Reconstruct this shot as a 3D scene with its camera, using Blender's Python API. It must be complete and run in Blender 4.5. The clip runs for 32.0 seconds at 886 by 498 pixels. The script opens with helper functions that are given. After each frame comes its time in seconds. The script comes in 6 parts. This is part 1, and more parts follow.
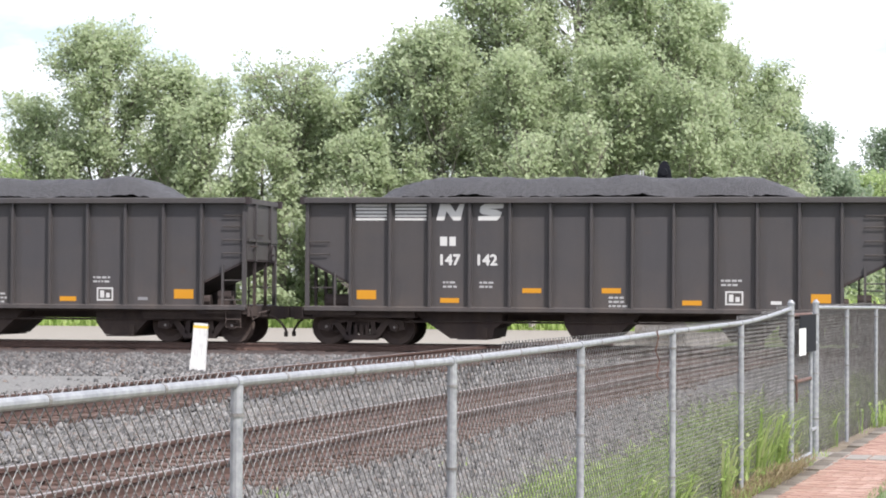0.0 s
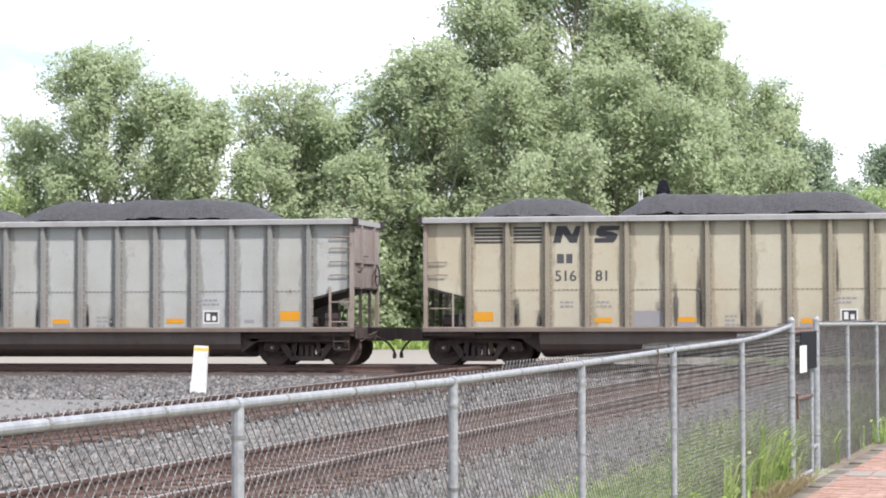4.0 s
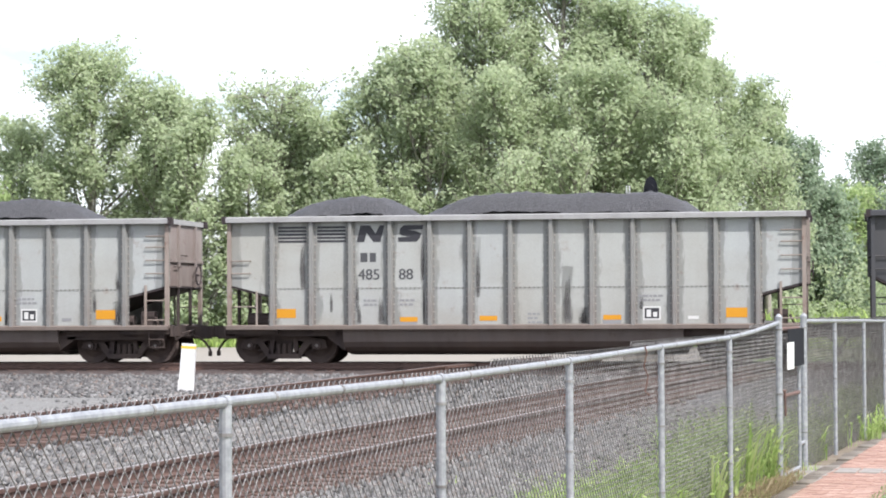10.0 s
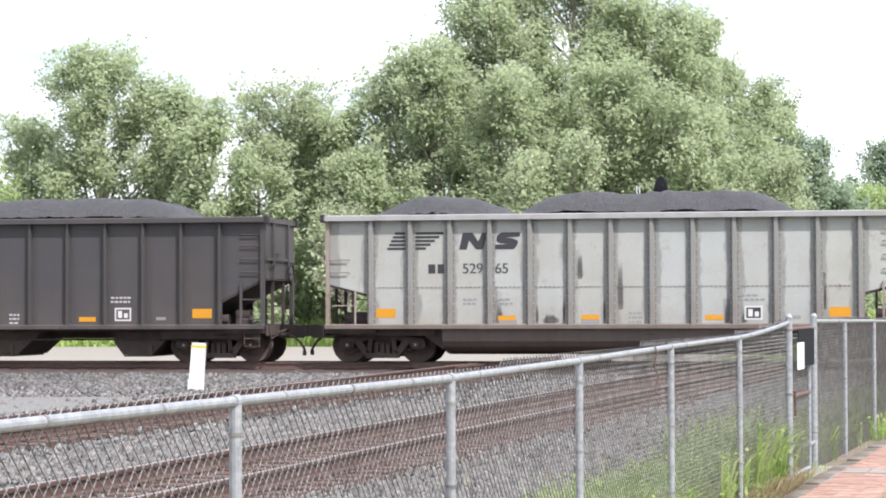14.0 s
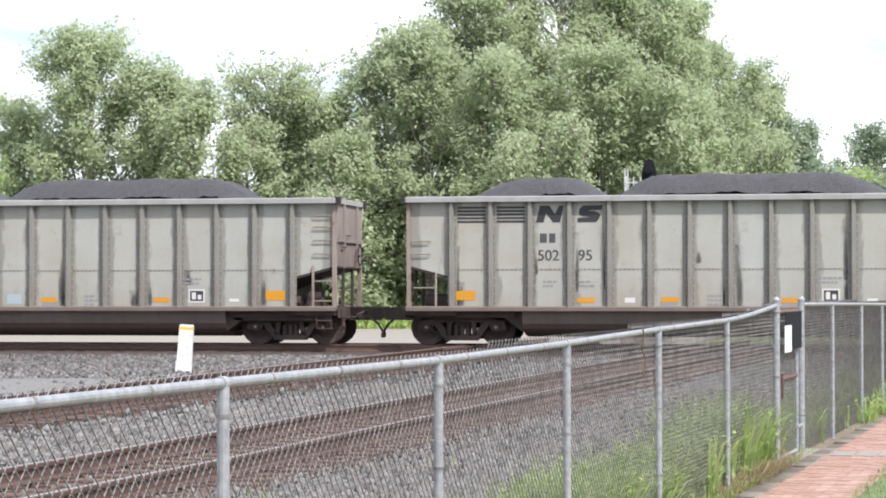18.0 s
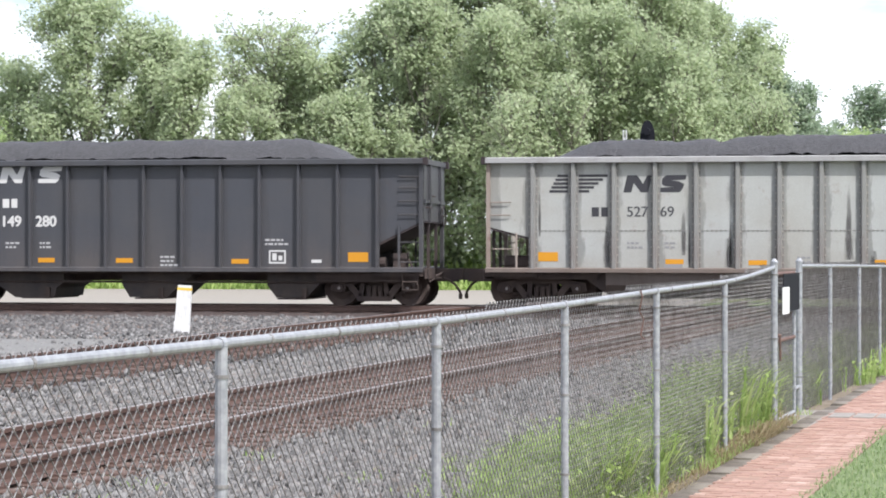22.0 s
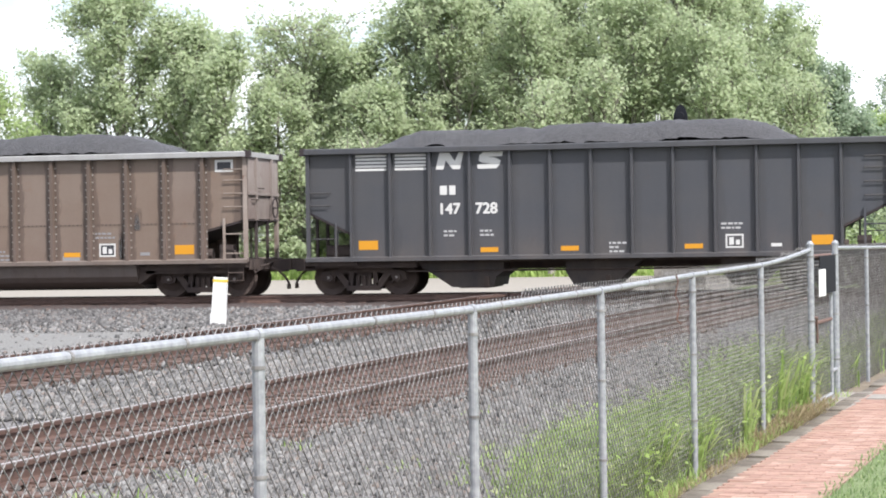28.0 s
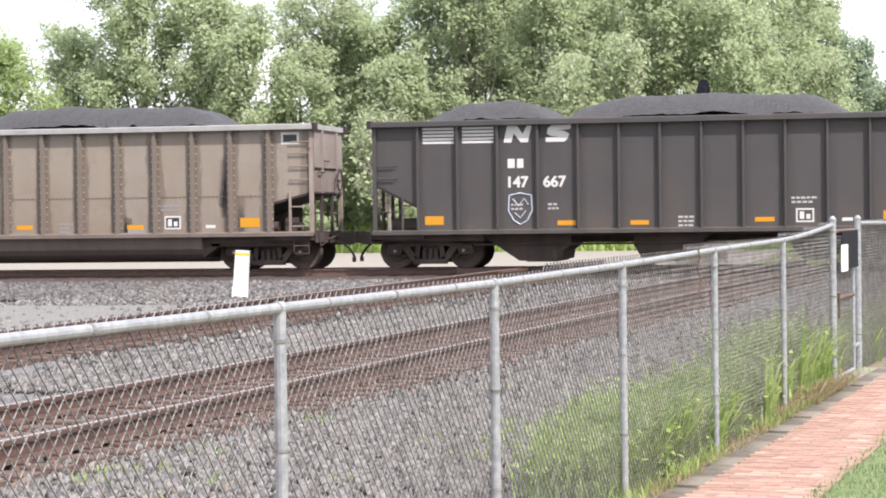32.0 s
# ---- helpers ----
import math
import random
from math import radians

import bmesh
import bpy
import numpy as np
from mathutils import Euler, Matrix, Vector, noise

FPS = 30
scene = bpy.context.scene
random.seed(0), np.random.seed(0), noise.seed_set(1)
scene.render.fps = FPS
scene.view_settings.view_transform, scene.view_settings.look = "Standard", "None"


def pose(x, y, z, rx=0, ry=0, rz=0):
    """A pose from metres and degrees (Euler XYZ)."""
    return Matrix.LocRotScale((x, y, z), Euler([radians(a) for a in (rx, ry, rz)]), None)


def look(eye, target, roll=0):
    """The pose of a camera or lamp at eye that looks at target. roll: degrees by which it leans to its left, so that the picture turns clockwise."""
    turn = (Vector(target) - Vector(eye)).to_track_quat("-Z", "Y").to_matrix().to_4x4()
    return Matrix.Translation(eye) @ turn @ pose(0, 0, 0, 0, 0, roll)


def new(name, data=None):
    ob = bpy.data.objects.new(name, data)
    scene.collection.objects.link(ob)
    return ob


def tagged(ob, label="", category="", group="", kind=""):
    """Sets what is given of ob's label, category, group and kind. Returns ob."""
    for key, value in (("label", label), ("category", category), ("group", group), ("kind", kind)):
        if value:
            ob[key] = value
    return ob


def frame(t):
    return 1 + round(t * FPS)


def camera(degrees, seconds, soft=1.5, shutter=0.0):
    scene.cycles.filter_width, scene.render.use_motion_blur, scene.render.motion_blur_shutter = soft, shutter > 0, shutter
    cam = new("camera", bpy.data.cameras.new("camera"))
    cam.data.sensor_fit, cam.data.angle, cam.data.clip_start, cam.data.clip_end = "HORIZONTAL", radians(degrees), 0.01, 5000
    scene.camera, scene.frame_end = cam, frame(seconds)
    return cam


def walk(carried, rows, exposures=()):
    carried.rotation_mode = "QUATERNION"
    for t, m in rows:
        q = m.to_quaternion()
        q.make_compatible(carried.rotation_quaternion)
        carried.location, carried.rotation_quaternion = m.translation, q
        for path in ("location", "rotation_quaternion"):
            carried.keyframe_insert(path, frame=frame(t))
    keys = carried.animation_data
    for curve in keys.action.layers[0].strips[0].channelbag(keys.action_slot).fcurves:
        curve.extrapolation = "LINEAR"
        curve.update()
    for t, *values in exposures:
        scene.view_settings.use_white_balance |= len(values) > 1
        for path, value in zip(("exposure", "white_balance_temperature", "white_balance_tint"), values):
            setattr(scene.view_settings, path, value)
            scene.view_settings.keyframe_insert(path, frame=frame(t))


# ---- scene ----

cam = camera(22.46, 32.0, soft=1.9, shutter=0.0)
EYE = Vector((0.0, 0.0, 1.86))


def aim(yaw, pitch, roll):
    """Yaw to the left of +y, pitch upwards, roll as in look(), in degrees."""
    y, p = radians(yaw), radians(pitch)
    return look(EYE, EYE + Vector((-math.sin(y) * math.cos(p), math.cos(y) * math.cos(p), math.sin(p))), roll)


# seconds, yaw, pitch, roll of the hand-held camera, which stands in one place
TURNS = [
    (0, 10.417, 1.051, 0.360), (0.5, 10.442, 1.138, 0.280), (1, 10.366, 1.214, 0.242), (1.5, 10.172, 1.289, 0.208),
    (2, 10.158, 1.311, 0.197), (2.5, 10.167, 1.292, 0.191), (3, 10.170, 1.298, 0.134), (3.5, 10.364, 1.562, -0.079),
    (5.5, 10.408, 1.580, -0.256), (6, 10.412, 1.667, -0.241), (6.5, 10.417, 1.742, -0.321), (7, 10.358, 1.811, -0.303),
    (7.5, 10.334, 1.862, -0.349), (8, 10.217, 1.816, -0.275), (8.5, 10.105, 1.567, -0.198), (9, 10.107, 1.542, -0.209),
    (9.5, 10.087, 1.525, -0.277), (10, 10.089, 1.505, -0.258), (10.5, 10.101, 1.497, -0.334), (11, 10.123, 1.509, -0.423),
    (11.5, 10.157, 1.525, -0.390), (12, 10.206, 1.502, -0.376), (12.5, 10.251, 1.502, -0.375), (13, 10.298, 1.498, -0.349),
    (13.5, 10.330, 1.501, -0.399), (14, 10.346, 1.495, -0.186), (14.5, 10.324, 1.284, 0.151), (15, 10.477, 1.059, 0.301),
    (15.5, 10.507, 0.977, 0.125), (17.5, 10.044, 0.994, -0.051), (18, 10.040, 1.039, -0.059), (18.5, 10.022, 1.042, -0.025),
    (19, 10.000, 0.928, -0.000), (19.5, 9.952, 0.820, -0.016), (20, 9.953, 0.762, -0.040), (20.5, 9.949, 0.724, 0.009),
    (21, 9.947, 0.662, 0.002), (21.5, 9.950, 0.183, 0.025), (22, 9.993, 0.043, 0.039), (22.5, 10.033, -0.050, 0.036),
    (23, 10.061, -0.063, -0.047), (23.5, 10.081, -0.070, -0.044), (24, 10.092, -0.033, -0.067), (24.5, 10.117, 0.044, -0.004),
    (25, 10.190, 0.011, -0.078), (25.5, 10.231, -0.027, -0.078), (27.5, 10.717, -0.145, -0.833), (28, 10.888, -0.260, -0.892),
    (28.5, 10.846, -0.324, -0.888), (29, 10.899, -0.363, -0.224), (29.5, 10.862, -0.469, -0.422), (30, 11.146, -0.631, -0.503),
    (30.5, 11.393, -0.787, -0.491), (31, 11.522, -0.877, -0.610), (31.5, 11.417, -0.911, -0.697), (32, 11.456, -0.921, -0.723),
]
walk(cam, [(t, aim(y, p, r)) for t, y, p, r in TURNS], [
    (0.0, 0.44, 6450, 15), (1.0, 0.57, 6450, 15), (3.0, 0.48, 6400, 15), (6.0, 0.54, 6400, 14), (9.0, 0.58, 6350, 14), (12.0, 0.60, 6350, 14), (15.0, 0.64, 6400, 15),
    (19.0, 0.44, 6400, 14), (22.0, 0.47, 6300, 14), (25.0, 0.58, 6300, 13), (28.0, 0.62, 6400, 13), (29.3, 0.74, 6550, 15), (32.0, 0.70, 6650, 16)])

# ---- light ----
SUN_ELEVATION, SUN_AZIMUTH = 51.0, 130.0      # degrees; azimuth clockwise from +y
world = bpy.data.worlds.new("world")
scene.world = world
world.use_nodes = True
wn, wl = world.node_tree.nodes, world.node_tree.links
wn.clear()
w_out = wn.new("ShaderNodeOutputWorld")
w_bg = wn.new("ShaderNodeBackground")
w_sky = wn.new("ShaderNodeTexSky")
w_sky.sky_type = "NISHITA"
w_sky.sun_disc = False
w_sky.sun_elevation = radians(SUN_ELEVATION)
w_sky.sun_rotation = radians(SUN_AZIMUTH)
w_sky.dust_density = 2.0
w_bg.inputs["Strength"].default_value = 0.15
# broken white cloud cover
w_co = wn.new("ShaderNodeTexCoord")
w_map = wn.new("ShaderNodeMapping")
w_map.inputs["Scale"].default_value = (1.0, 1.0, 3.2)
w_map.inputs["Location"].default_value = (0.35, 0.1, 0.2)
w_noise = wn.new("ShaderNodeTexNoise")
w_noise.inputs["Scale"].default_value = 5.0
w_noise.inputs["Detail"].default_value = 7.0
w_noise.inputs["Roughness"].default_value = 0.55
w_ramp = wn.new("ShaderNodeValToRGB")
w_ramp.color_ramp.elements[0].position = 0.41
w_ramp.color_ramp.elements[1].position = 0.56
w_ramp.color_ramp.elements[0].color = (0.16, 0.16, 0.16, 1)
w_mix = wn.new("ShaderNodeMix")
w_mix.data_type = "RGBA"
w_mix.inputs["B"].default_value = (8.0, 8.3, 8.8, 1)
wl.new(w_co.outputs["Generated"], w_map.inputs["Vector"])
wl.new(w_map.outputs["Vector"], w_noise.inputs["Vector"])
wl.new(w_noise.outputs["Fac"], w_ramp.inputs["Fac"])
wl.new(w_ramp.outputs["Color"], w_mix.inputs["Factor"])
wl.new(w_sky.outputs["Color"], w_mix.inputs["A"])
wl.new(w_mix.outputs["Result"], w_bg.inputs["Color"])
wl.new(w_bg.outputs["Background"], w_out.inputs["Surface"])

sun = new("sun", bpy.data.lights.new("sun", "SUN"))
sun.data.energy, sun.data.angle, sun.data.color = 4.6, radians(1.5), (1.0, 0.97, 0.93)
_e, _a = radians(SUN_ELEVATION), radians(SUN_AZIMUTH)
SUN_WAY = Vector((math.sin(_a) * math.cos(_e), math.cos(_a) * math.cos(_e), math.sin(_e)))
sun.matrix_world = look(SUN_WAY * 200, (0, 0, 0))

# ---- materials ----


class Mat:
    """A small builder for node materials."""

    def __init__(self, name, rough=0.7, metal=0.0, spec=0.5):
        self.m = bpy.data.materials.new(name)
        self.m.use_nodes = True
        self.n, self.l = self.m.node_tree.nodes, self.m.node_tree.links
        self.b = self.n["Principled BSDF"]
        self.b.inputs["Roughness"].default_value = rough
        self.b.inputs["Metallic"].default_value = metal
        self.b.inputs["Specular IOR Level"].default_value = spec
        self.co = self.n.new("ShaderNodeTexCoord")

    def vec(self, kind="Object", scale=(1, 1, 1), loc=(0, 0, 0)):
        mp = self.n.new("ShaderNodeMapping")
        mp.inputs["Scale"].default_value = scale
        mp.inputs["Location"].default_value = loc
        self.l.new(self.co.outputs[kind], mp.inputs["Vector"])
        return mp.outputs["Vector"]

    def noise(self, scale, detail=4.0, rough=0.55, vec=None, distort=0.0):
        t = self.n.new("ShaderNodeTexNoise")
        t.inputs["Scale"].default_value = scale
        t.inputs["Detail"].default_value = detail
        t.inputs["Roughness"].default_value = rough
        t.inputs["Distortion"].default_value = distort
        self.l.new(vec if vec is not None else self.co.outputs["Object"], t.inputs["Vector"])
        return t.outputs["Fac"]

    def cells(self, scale, vec=None, out="Color"):
        t = self.n.new("ShaderNodeTexVoronoi")
        t.inputs["Scale"].default_value = scale
        self.l.new(vec if vec is not None else self.co.outputs["Object"], t.inputs["Vector"])
        return t.outputs[out]

    def ramp(self, fac, stops):
        r = self.n.new("ShaderNodeValToRGB")
        e = r.color_ramp.elements
        while len(e) < len(stops):
            e.new(0.5)
        for el, (pos, col) in zip(e, stops):
            el.position = pos
            el.color = (*col, 1) if not isinstance(col, float) else (col, col, col, 1)
        self.l.new(fac, r.inputs["Fac"])
        return r.outputs["Color"]

    def mix(self, fac, a, b, kind="MIX"):
        x = self.n.new("ShaderNodeMix")
        x.data_type, x.blend_type = "RGBA", kind
        for sock, v in (("Factor", fac), ("A", a), ("B", b)):
            if isinstance(v, (int, float)):
                x.inputs[sock].default_value = v if sock == "Factor" else (v, v, v, 1)
            elif isinstance(v, tuple):
                x.inputs[sock].default_value = (*v, 1)
            else:
                self.l.new(v, x.inputs[sock])
        return x.outputs["Result"]

    def maths(self, op, a, b=0.0):
        x = self.n.new("ShaderNodeMath")
        x.operation = op
        for i, v in enumerate((a, b)):
            if isinstance(v, (int, float)):
                x.inputs[i].default_value = v
            else:
                self.l.new(v, x.inputs[i])
        return x.outputs[0]

    def rnd(self, island=False):
        if island:
            return self.n.new("ShaderNodeNewGeometry").outputs["Random Per Island"]
        return self.n.new("ShaderNodeObjectInfo").outputs["Random"]

    def axis(self, which, kind="Object"):
        s = self.n.new("ShaderNodeSeparateXYZ")
        self.l.new(self.co.outputs[kind], s.inputs[0])
        return s.outputs[which]

    def done(self, colour, bump=None, strength=0.3, dist=0.02, rough=None):
        if isinstance(colour, tuple):
            self.b.inputs["Base Color"].default_value = (*colour, 1)
        else:
            self.l.new(colour, self.b.inputs["Base Color"])
        if rough is not None:
            self.l.new(rough, self.b.inputs["Roughness"])
        if bump is not None:
            bp = self.n.new("ShaderNodeBump")
            bp.inputs["Strength"].default_value = strength
            bp.inputs["Distance"].default_value = dist
            self.l.new(bump, bp.inputs["Height"])
            self.l.new(bp.outputs["Normal"], self.b.inputs["Normal"])
        return self.m


def paint(name, base, grime, rust=(0.16, 0.085, 0.05), amount=0.5, metal=0.0, rough=0.6, streak=0.5, dust=0.35, soil=(0.14, 0.105, 0.08), spec=0.4, reach=0.50, panels=0.0):
    """Weathered wagon paint: streaks that run down, stains, road dirt near the sill, rust spots."""
    k = Mat(name, rough, metal, spec)
    run = k.ramp(k.noise(1.0, 5, 0.6, k.vec(scale=(2.6, 1.0, 0.3))), [(0.42, 0.0), (0.75, 1.0)])
    blot = k.ramp(k.noise(0.9, 6, 0.6), [(0.35, 0.0), (0.7, 1.0)])
    fine = k.noise(38.0, 3, 0.6)
    c = k.mix(k.maths("MULTIPLY", run, streak), base, grime)
    c = k.mix(k.maths("MULTIPLY", blot, amount * 0.6), c, grime)
    low = k.ramp(k.maths("MULTIPLY", k.axis("Z"), 0.25), [(0.26, 1.0), (reach, 0.0)])
    patchy = k.ramp(k.noise(2.2, 5, 0.6, k.vec(scale=(1.0, 1.0, 0.6))), [(0.3, 0.2), (0.65, 1.0)])
    c = k.mix(k.maths("MULTIPLY", k.maths("MULTIPLY", low, patchy), dust), c, soil)
    if panels:      # each sheet between two ribs has aged a little differently, and dirt washes down beside the ribs
        along_ribs = k.maths("DIVIDE", k.maths("ADD", k.axis("X"), 6.13), 1.022)
        cell = k.n.new("ShaderNodeTexWhiteNoise")
        cell.noise_dimensions = "1D"
        k.l.new(k.maths("ADD", k.maths("FLOOR", along_ribs), k.maths("MULTIPLY", k.rnd(), 97.0)), cell.inputs["W"])
        warm = tuple(v * f for v, f in zip(base, (1.02, 0.95, 0.82)))
        cool = tuple(v * f for v, f in zip(base, (1.06, 1.09, 1.13)))
        c = k.mix(0.34 * panels, c, k.mix(cell.outputs["Value"], warm, cool))
        near_rib = k.maths("MULTIPLY", k.maths("ABSOLUTE", k.maths("SUBTRACT", k.maths("FRACT", along_ribs), 0.5)), 2.0)
        wash = k.maths("ADD", k.maths("MULTIPLY", near_rib, 0.75), k.noise(1.0, 6, 0.65, k.vec(scale=(3.2, 1.0, 0.8))))
        c = k.mix(k.maths("MULTIPLY", k.ramp(wash, [(0.90, 0.0), (1.50, 1.0)]), 0.6 * panels), c, tuple(v * 0.55 for v in grime))
        broad = k.ramp(k.noise(0.55, 4, 0.5, k.vec(scale=(1.0, 1.0, 1.6), loc=(3.1, 0, 0))), [(0.40, 0.0), (0.62, 1.0)])
        c = k.mix(k.maths("MULTIPLY", broad, 0.30 * panels), c, tuple(v * f for v, f in zip(grime, (1.08, 0.98, 0.82))))
    spots = k.ramp(k.noise(3.1, 8, 0.7), [(0.60, 0.0), (0.70, 1.0)])
    c = k.mix(k.maths("MULTIPLY", spots, amount), c, rust)
    c = k.mix(0.09, c, k.ramp(fine, [(0.3, 0.15), (0.75, 0.85)]), "OVERLAY")
    return k.done(c, fine, 0.12, 0.01)


M = {}
M["hopper_black"] = paint("black_wagon_paint", (0.047, 0.0445, 0.047), (0.074, 0.068, 0.068), (0.07, 0.045, 0.035), 0.35, rough=0.55, streak=0.35, panels=0.8)
M["hopper_navy"] = paint("blue_black_wagon_paint", (0.046, 0.049, 0.057), (0.072, 0.073, 0.080), (0.06, 0.04, 0.03), 0.2, rough=0.5, streak=0.3, panels=0.8)
M["hopper_brown"] = paint("brown_wagon_paint", (0.043, 0.028, 0.026), (0.062, 0.045, 0.041), (0.14, 0.07, 0.04), 0.4, rough=0.65, streak=0.4)
M["hopper_red"] = paint("red_oxide_wagon_paint", (0.145, 0.027, 0.023), (0.088, 0.030, 0.027), (0.045, 0.026, 0.023), 0.55, rough=0.65, streak=0.5, panels=1.0)
TUBS = {
    "grey_blue": ((0.335, 0.362, 0.368), (0.24, 0.255, 0.26)),
    "straw": ((0.385, 0.36, 0.28), (0.30, 0.265, 0.19)),
    "grey": ((0.340, 0.355, 0.342), (0.235, 0.241, 0.230)),
    "warm": ((0.342, 0.350, 0.322), (0.238, 0.236, 0.208)),
    "cream": ((0.365, 0.362, 0.315), (0.285, 0.265, 0.212)),
    "tan": ((0.240, 0.208, 0.174), (0.162, 0.128, 0.104)),
    "brown": ((0.168, 0.130, 0.106), (0.112, 0.078, 0.062)),
}
for _n, (_b, _g) in TUBS.items():
    M["tub_" + _n] = paint(_n + "_aluminium", _b, _g, (0.16, 0.085, 0.05), 0.34, metal=0.0, rough=0.5, streak=0.36, dust=0.6 if _n in ("brown", "tan") else 0.45, soil=(0.125, 0.085, 0.068) if _n in ("brown", "tan") else (0.17, 0.14, 0.115), reach=0.60 if _n in ("brown", "tan") else 0.48, panels=1.0)
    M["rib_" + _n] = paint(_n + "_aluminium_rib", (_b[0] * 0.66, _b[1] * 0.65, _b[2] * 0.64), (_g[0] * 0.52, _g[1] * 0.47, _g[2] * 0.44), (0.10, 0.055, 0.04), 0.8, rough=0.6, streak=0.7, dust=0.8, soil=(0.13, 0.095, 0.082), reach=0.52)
M["steel_dark"] = paint("dark_running_gear_steel", (0.035, 0.029, 0.0305), (0.060, 0.049, 0.048), (0.092, 0.058, 0.048), 0.5, rough=0.85, spec=0.15)
M["tub_belly"] = paint("grimy_tub_belly", (0.13, 0.112, 0.105), (0.06, 0.047, 0.044), (0.07, 0.045, 0.035), 0.5, rough=0.7)
M["rusty"] = paint("rusty_end_steel", (0.20, 0.115, 0.075), (0.08, 0.05, 0.04), (0.2, 0.1, 0.05), 0.6, rough=0.85)
M["end_sheet"] = paint("rust_stained_end_sheet", (0.25, 0.225, 0.205), (0.15, 0.105, 0.09), (0.13, 0.065, 0.05), 0.8, rough=0.8, dust=1.0, soil=(0.085, 0.054, 0.046), reach=0.80)
M["post_rust"] = paint("rust_flecked_corner_post", (0.29, 0.255, 0.225), (0.17, 0.125, 0.10), (0.13, 0.065, 0.045), 0.9, rough=0.8, streak=0.7)
M["bolt"] = paint("chalky_bolt_heads", (0.36, 0.35, 0.325), (0.17, 0.14, 0.115), (0.12, 0.06, 0.04), 0.9, rough=0.7, streak=0.8)
M["sill"] = paint("grimy_sill_steel", (0.155, 0.13, 0.115), (0.07, 0.052, 0.046), (0.12, 0.06, 0.035), 0.6, rough=0.75)
M["white_print"] = Mat("white_stencil", 0.6).done((0.52, 0.52, 0.50))
M["black_print"] = Mat("black_stencil", 0.6).done((0.025, 0.025, 0.03))
M["grey_print"] = Mat("worn_dark_stencil", 0.6).done((0.055, 0.056, 0.06))
M["orange_tape"] = Mat("orange_reflective_tape", 0.45).done((0.50, 0.225, 0.006))
M["pale_patch"] = Mat("pale_blue_patch", 0.6).done((0.29, 0.36, 0.39))
M["pink_patch"] = Mat("faded_chalk_print", 0.7).done((0.21, 0.21, 0.215))
M["window_black"] = Mat("black_placard", 0.6).done((0.03, 0.03, 0.035))
k = Mat("coal", 0.55)
M["coal"] = k.done(k.ramp(k.cells(22.0), [(0.1, (0.026, 0.026, 0.028)), (0.9, (0.054, 0.053, 0.057))]), k.noise(14, 6, 0.7), 0.8, 0.08)
k = Mat("galvanised_steel", 0.5, 0.35)
M["galv"] = k.done(k.ramp(k.noise(22, 5, 0.6), [(0.3, (0.21, 0.222, 0.235)), (0.7, (0.37, 0.38, 0.395))]), k.noise(60, 3), 0.08, 0.003)
k = Mat("weathered_wire", 0.55, 0.4)
M["wire"] = k.done(k.ramp(k.noise(9, 4, 0.6), [(0.35, (0.14, 0.132, 0.126)), (0.75, (0.35, 0.34, 0.33))]))
k = Mat("rusted_gate_steel", 0.85)
M["gate_rust"] = k.done(k.ramp(k.noise(12, 6, 0.65), [(0.3, (0.07, 0.045, 0.038)), (0.7, (0.16, 0.09, 0.07))]), k.noise(50, 3), 0.2, 0.004)
k = Mat("white_sign_paint", 0.5)
M["white_sign"] = k.done(k.ramp(k.noise(8, 4), [(0.3, (0.68, 0.68, 0.66)), (0.7, (0.80, 0.80, 0.78))]))
k = Mat("white_painted_wood", 0.6)
M["white_wood"] = k.done(k.ramp(k.noise(5, 6, 0.65, k.vec(scale=(3, 3, 0.6))), [(0.3, (0.42, 0.42, 0.40)), (0.55, (0.62, 0.62, 0.605))]), k.noise(30, 4), 0.15, 0.004)
M["yellow_cap"] = Mat("yellow_paint", 0.5).done((0.62, 0.42, 0.05))
k = Mat("rail_steel", 0.6, 0.3)
M["rail"] = k.done(k.ramp(k.noise(6, 5, 0.6, k.vec(scale=(1, 1, 4))), [(0.3, (0.065, 0.038, 0.031)), (0.7, (0.13, 0.08, 0.063))]), k.noise(40, 3), 0.15, 0.004)
M["rail_head"] = Mat("worn_rail_head", 0.4, 0.25).done((0.27, 0.25, 0.24))
k = Mat("creosoted_sleeper", 0.85)
M["sleeper"] = k.done(k.mix(k.rnd(), k.ramp(k.noise(4, 6, 0.65, k.vec(scale=(1, 8, 8))), [(0.3, (0.055, 0.036, 0.030)), (0.7, (0.135, 0.082, 0.062))]), (0.10, 0.065, 0.052)), k.noise(18, 5, 0.6, k.vec(scale=(1, 6, 6))), 0.5, 0.02)
k = Mat("ballast_bed", 0.85)
cel = k.cells(16.0)
# the bed turns darker towards the main track, with a ragged edge
toward_track = k.ramp(k.maths("ADD", k.maths("MULTIPLY", k.axis("Y"), 0.02), k.maths("MULTIPLY", k.noise(0.5, 4), 0.12)), [(0.86, 0.0), (0.98, 0.75)])
M["ballast"] = k.done(k.mix(toward_track, k.mix(k.ramp(k.noise(0.35, 4), [(0.35, 0.0), (0.7, 1.0)]), k.ramp(cel, [(0.05, (0.05, 0.05, 0.052)), (0.9, (0.22, 0.22, 0.222))]),
                            k.ramp(cel, [(0.05, (0.045, 0.041, 0.040)), (0.9, (0.19, 0.175, 0.165))])), (0.075, 0.07, 0.067)), k.cells(16.0, out="Distance"), 1.0, 0.05)
k = Mat("rust_stained_ballast", 0.9)
cel = k.cells(18.0)
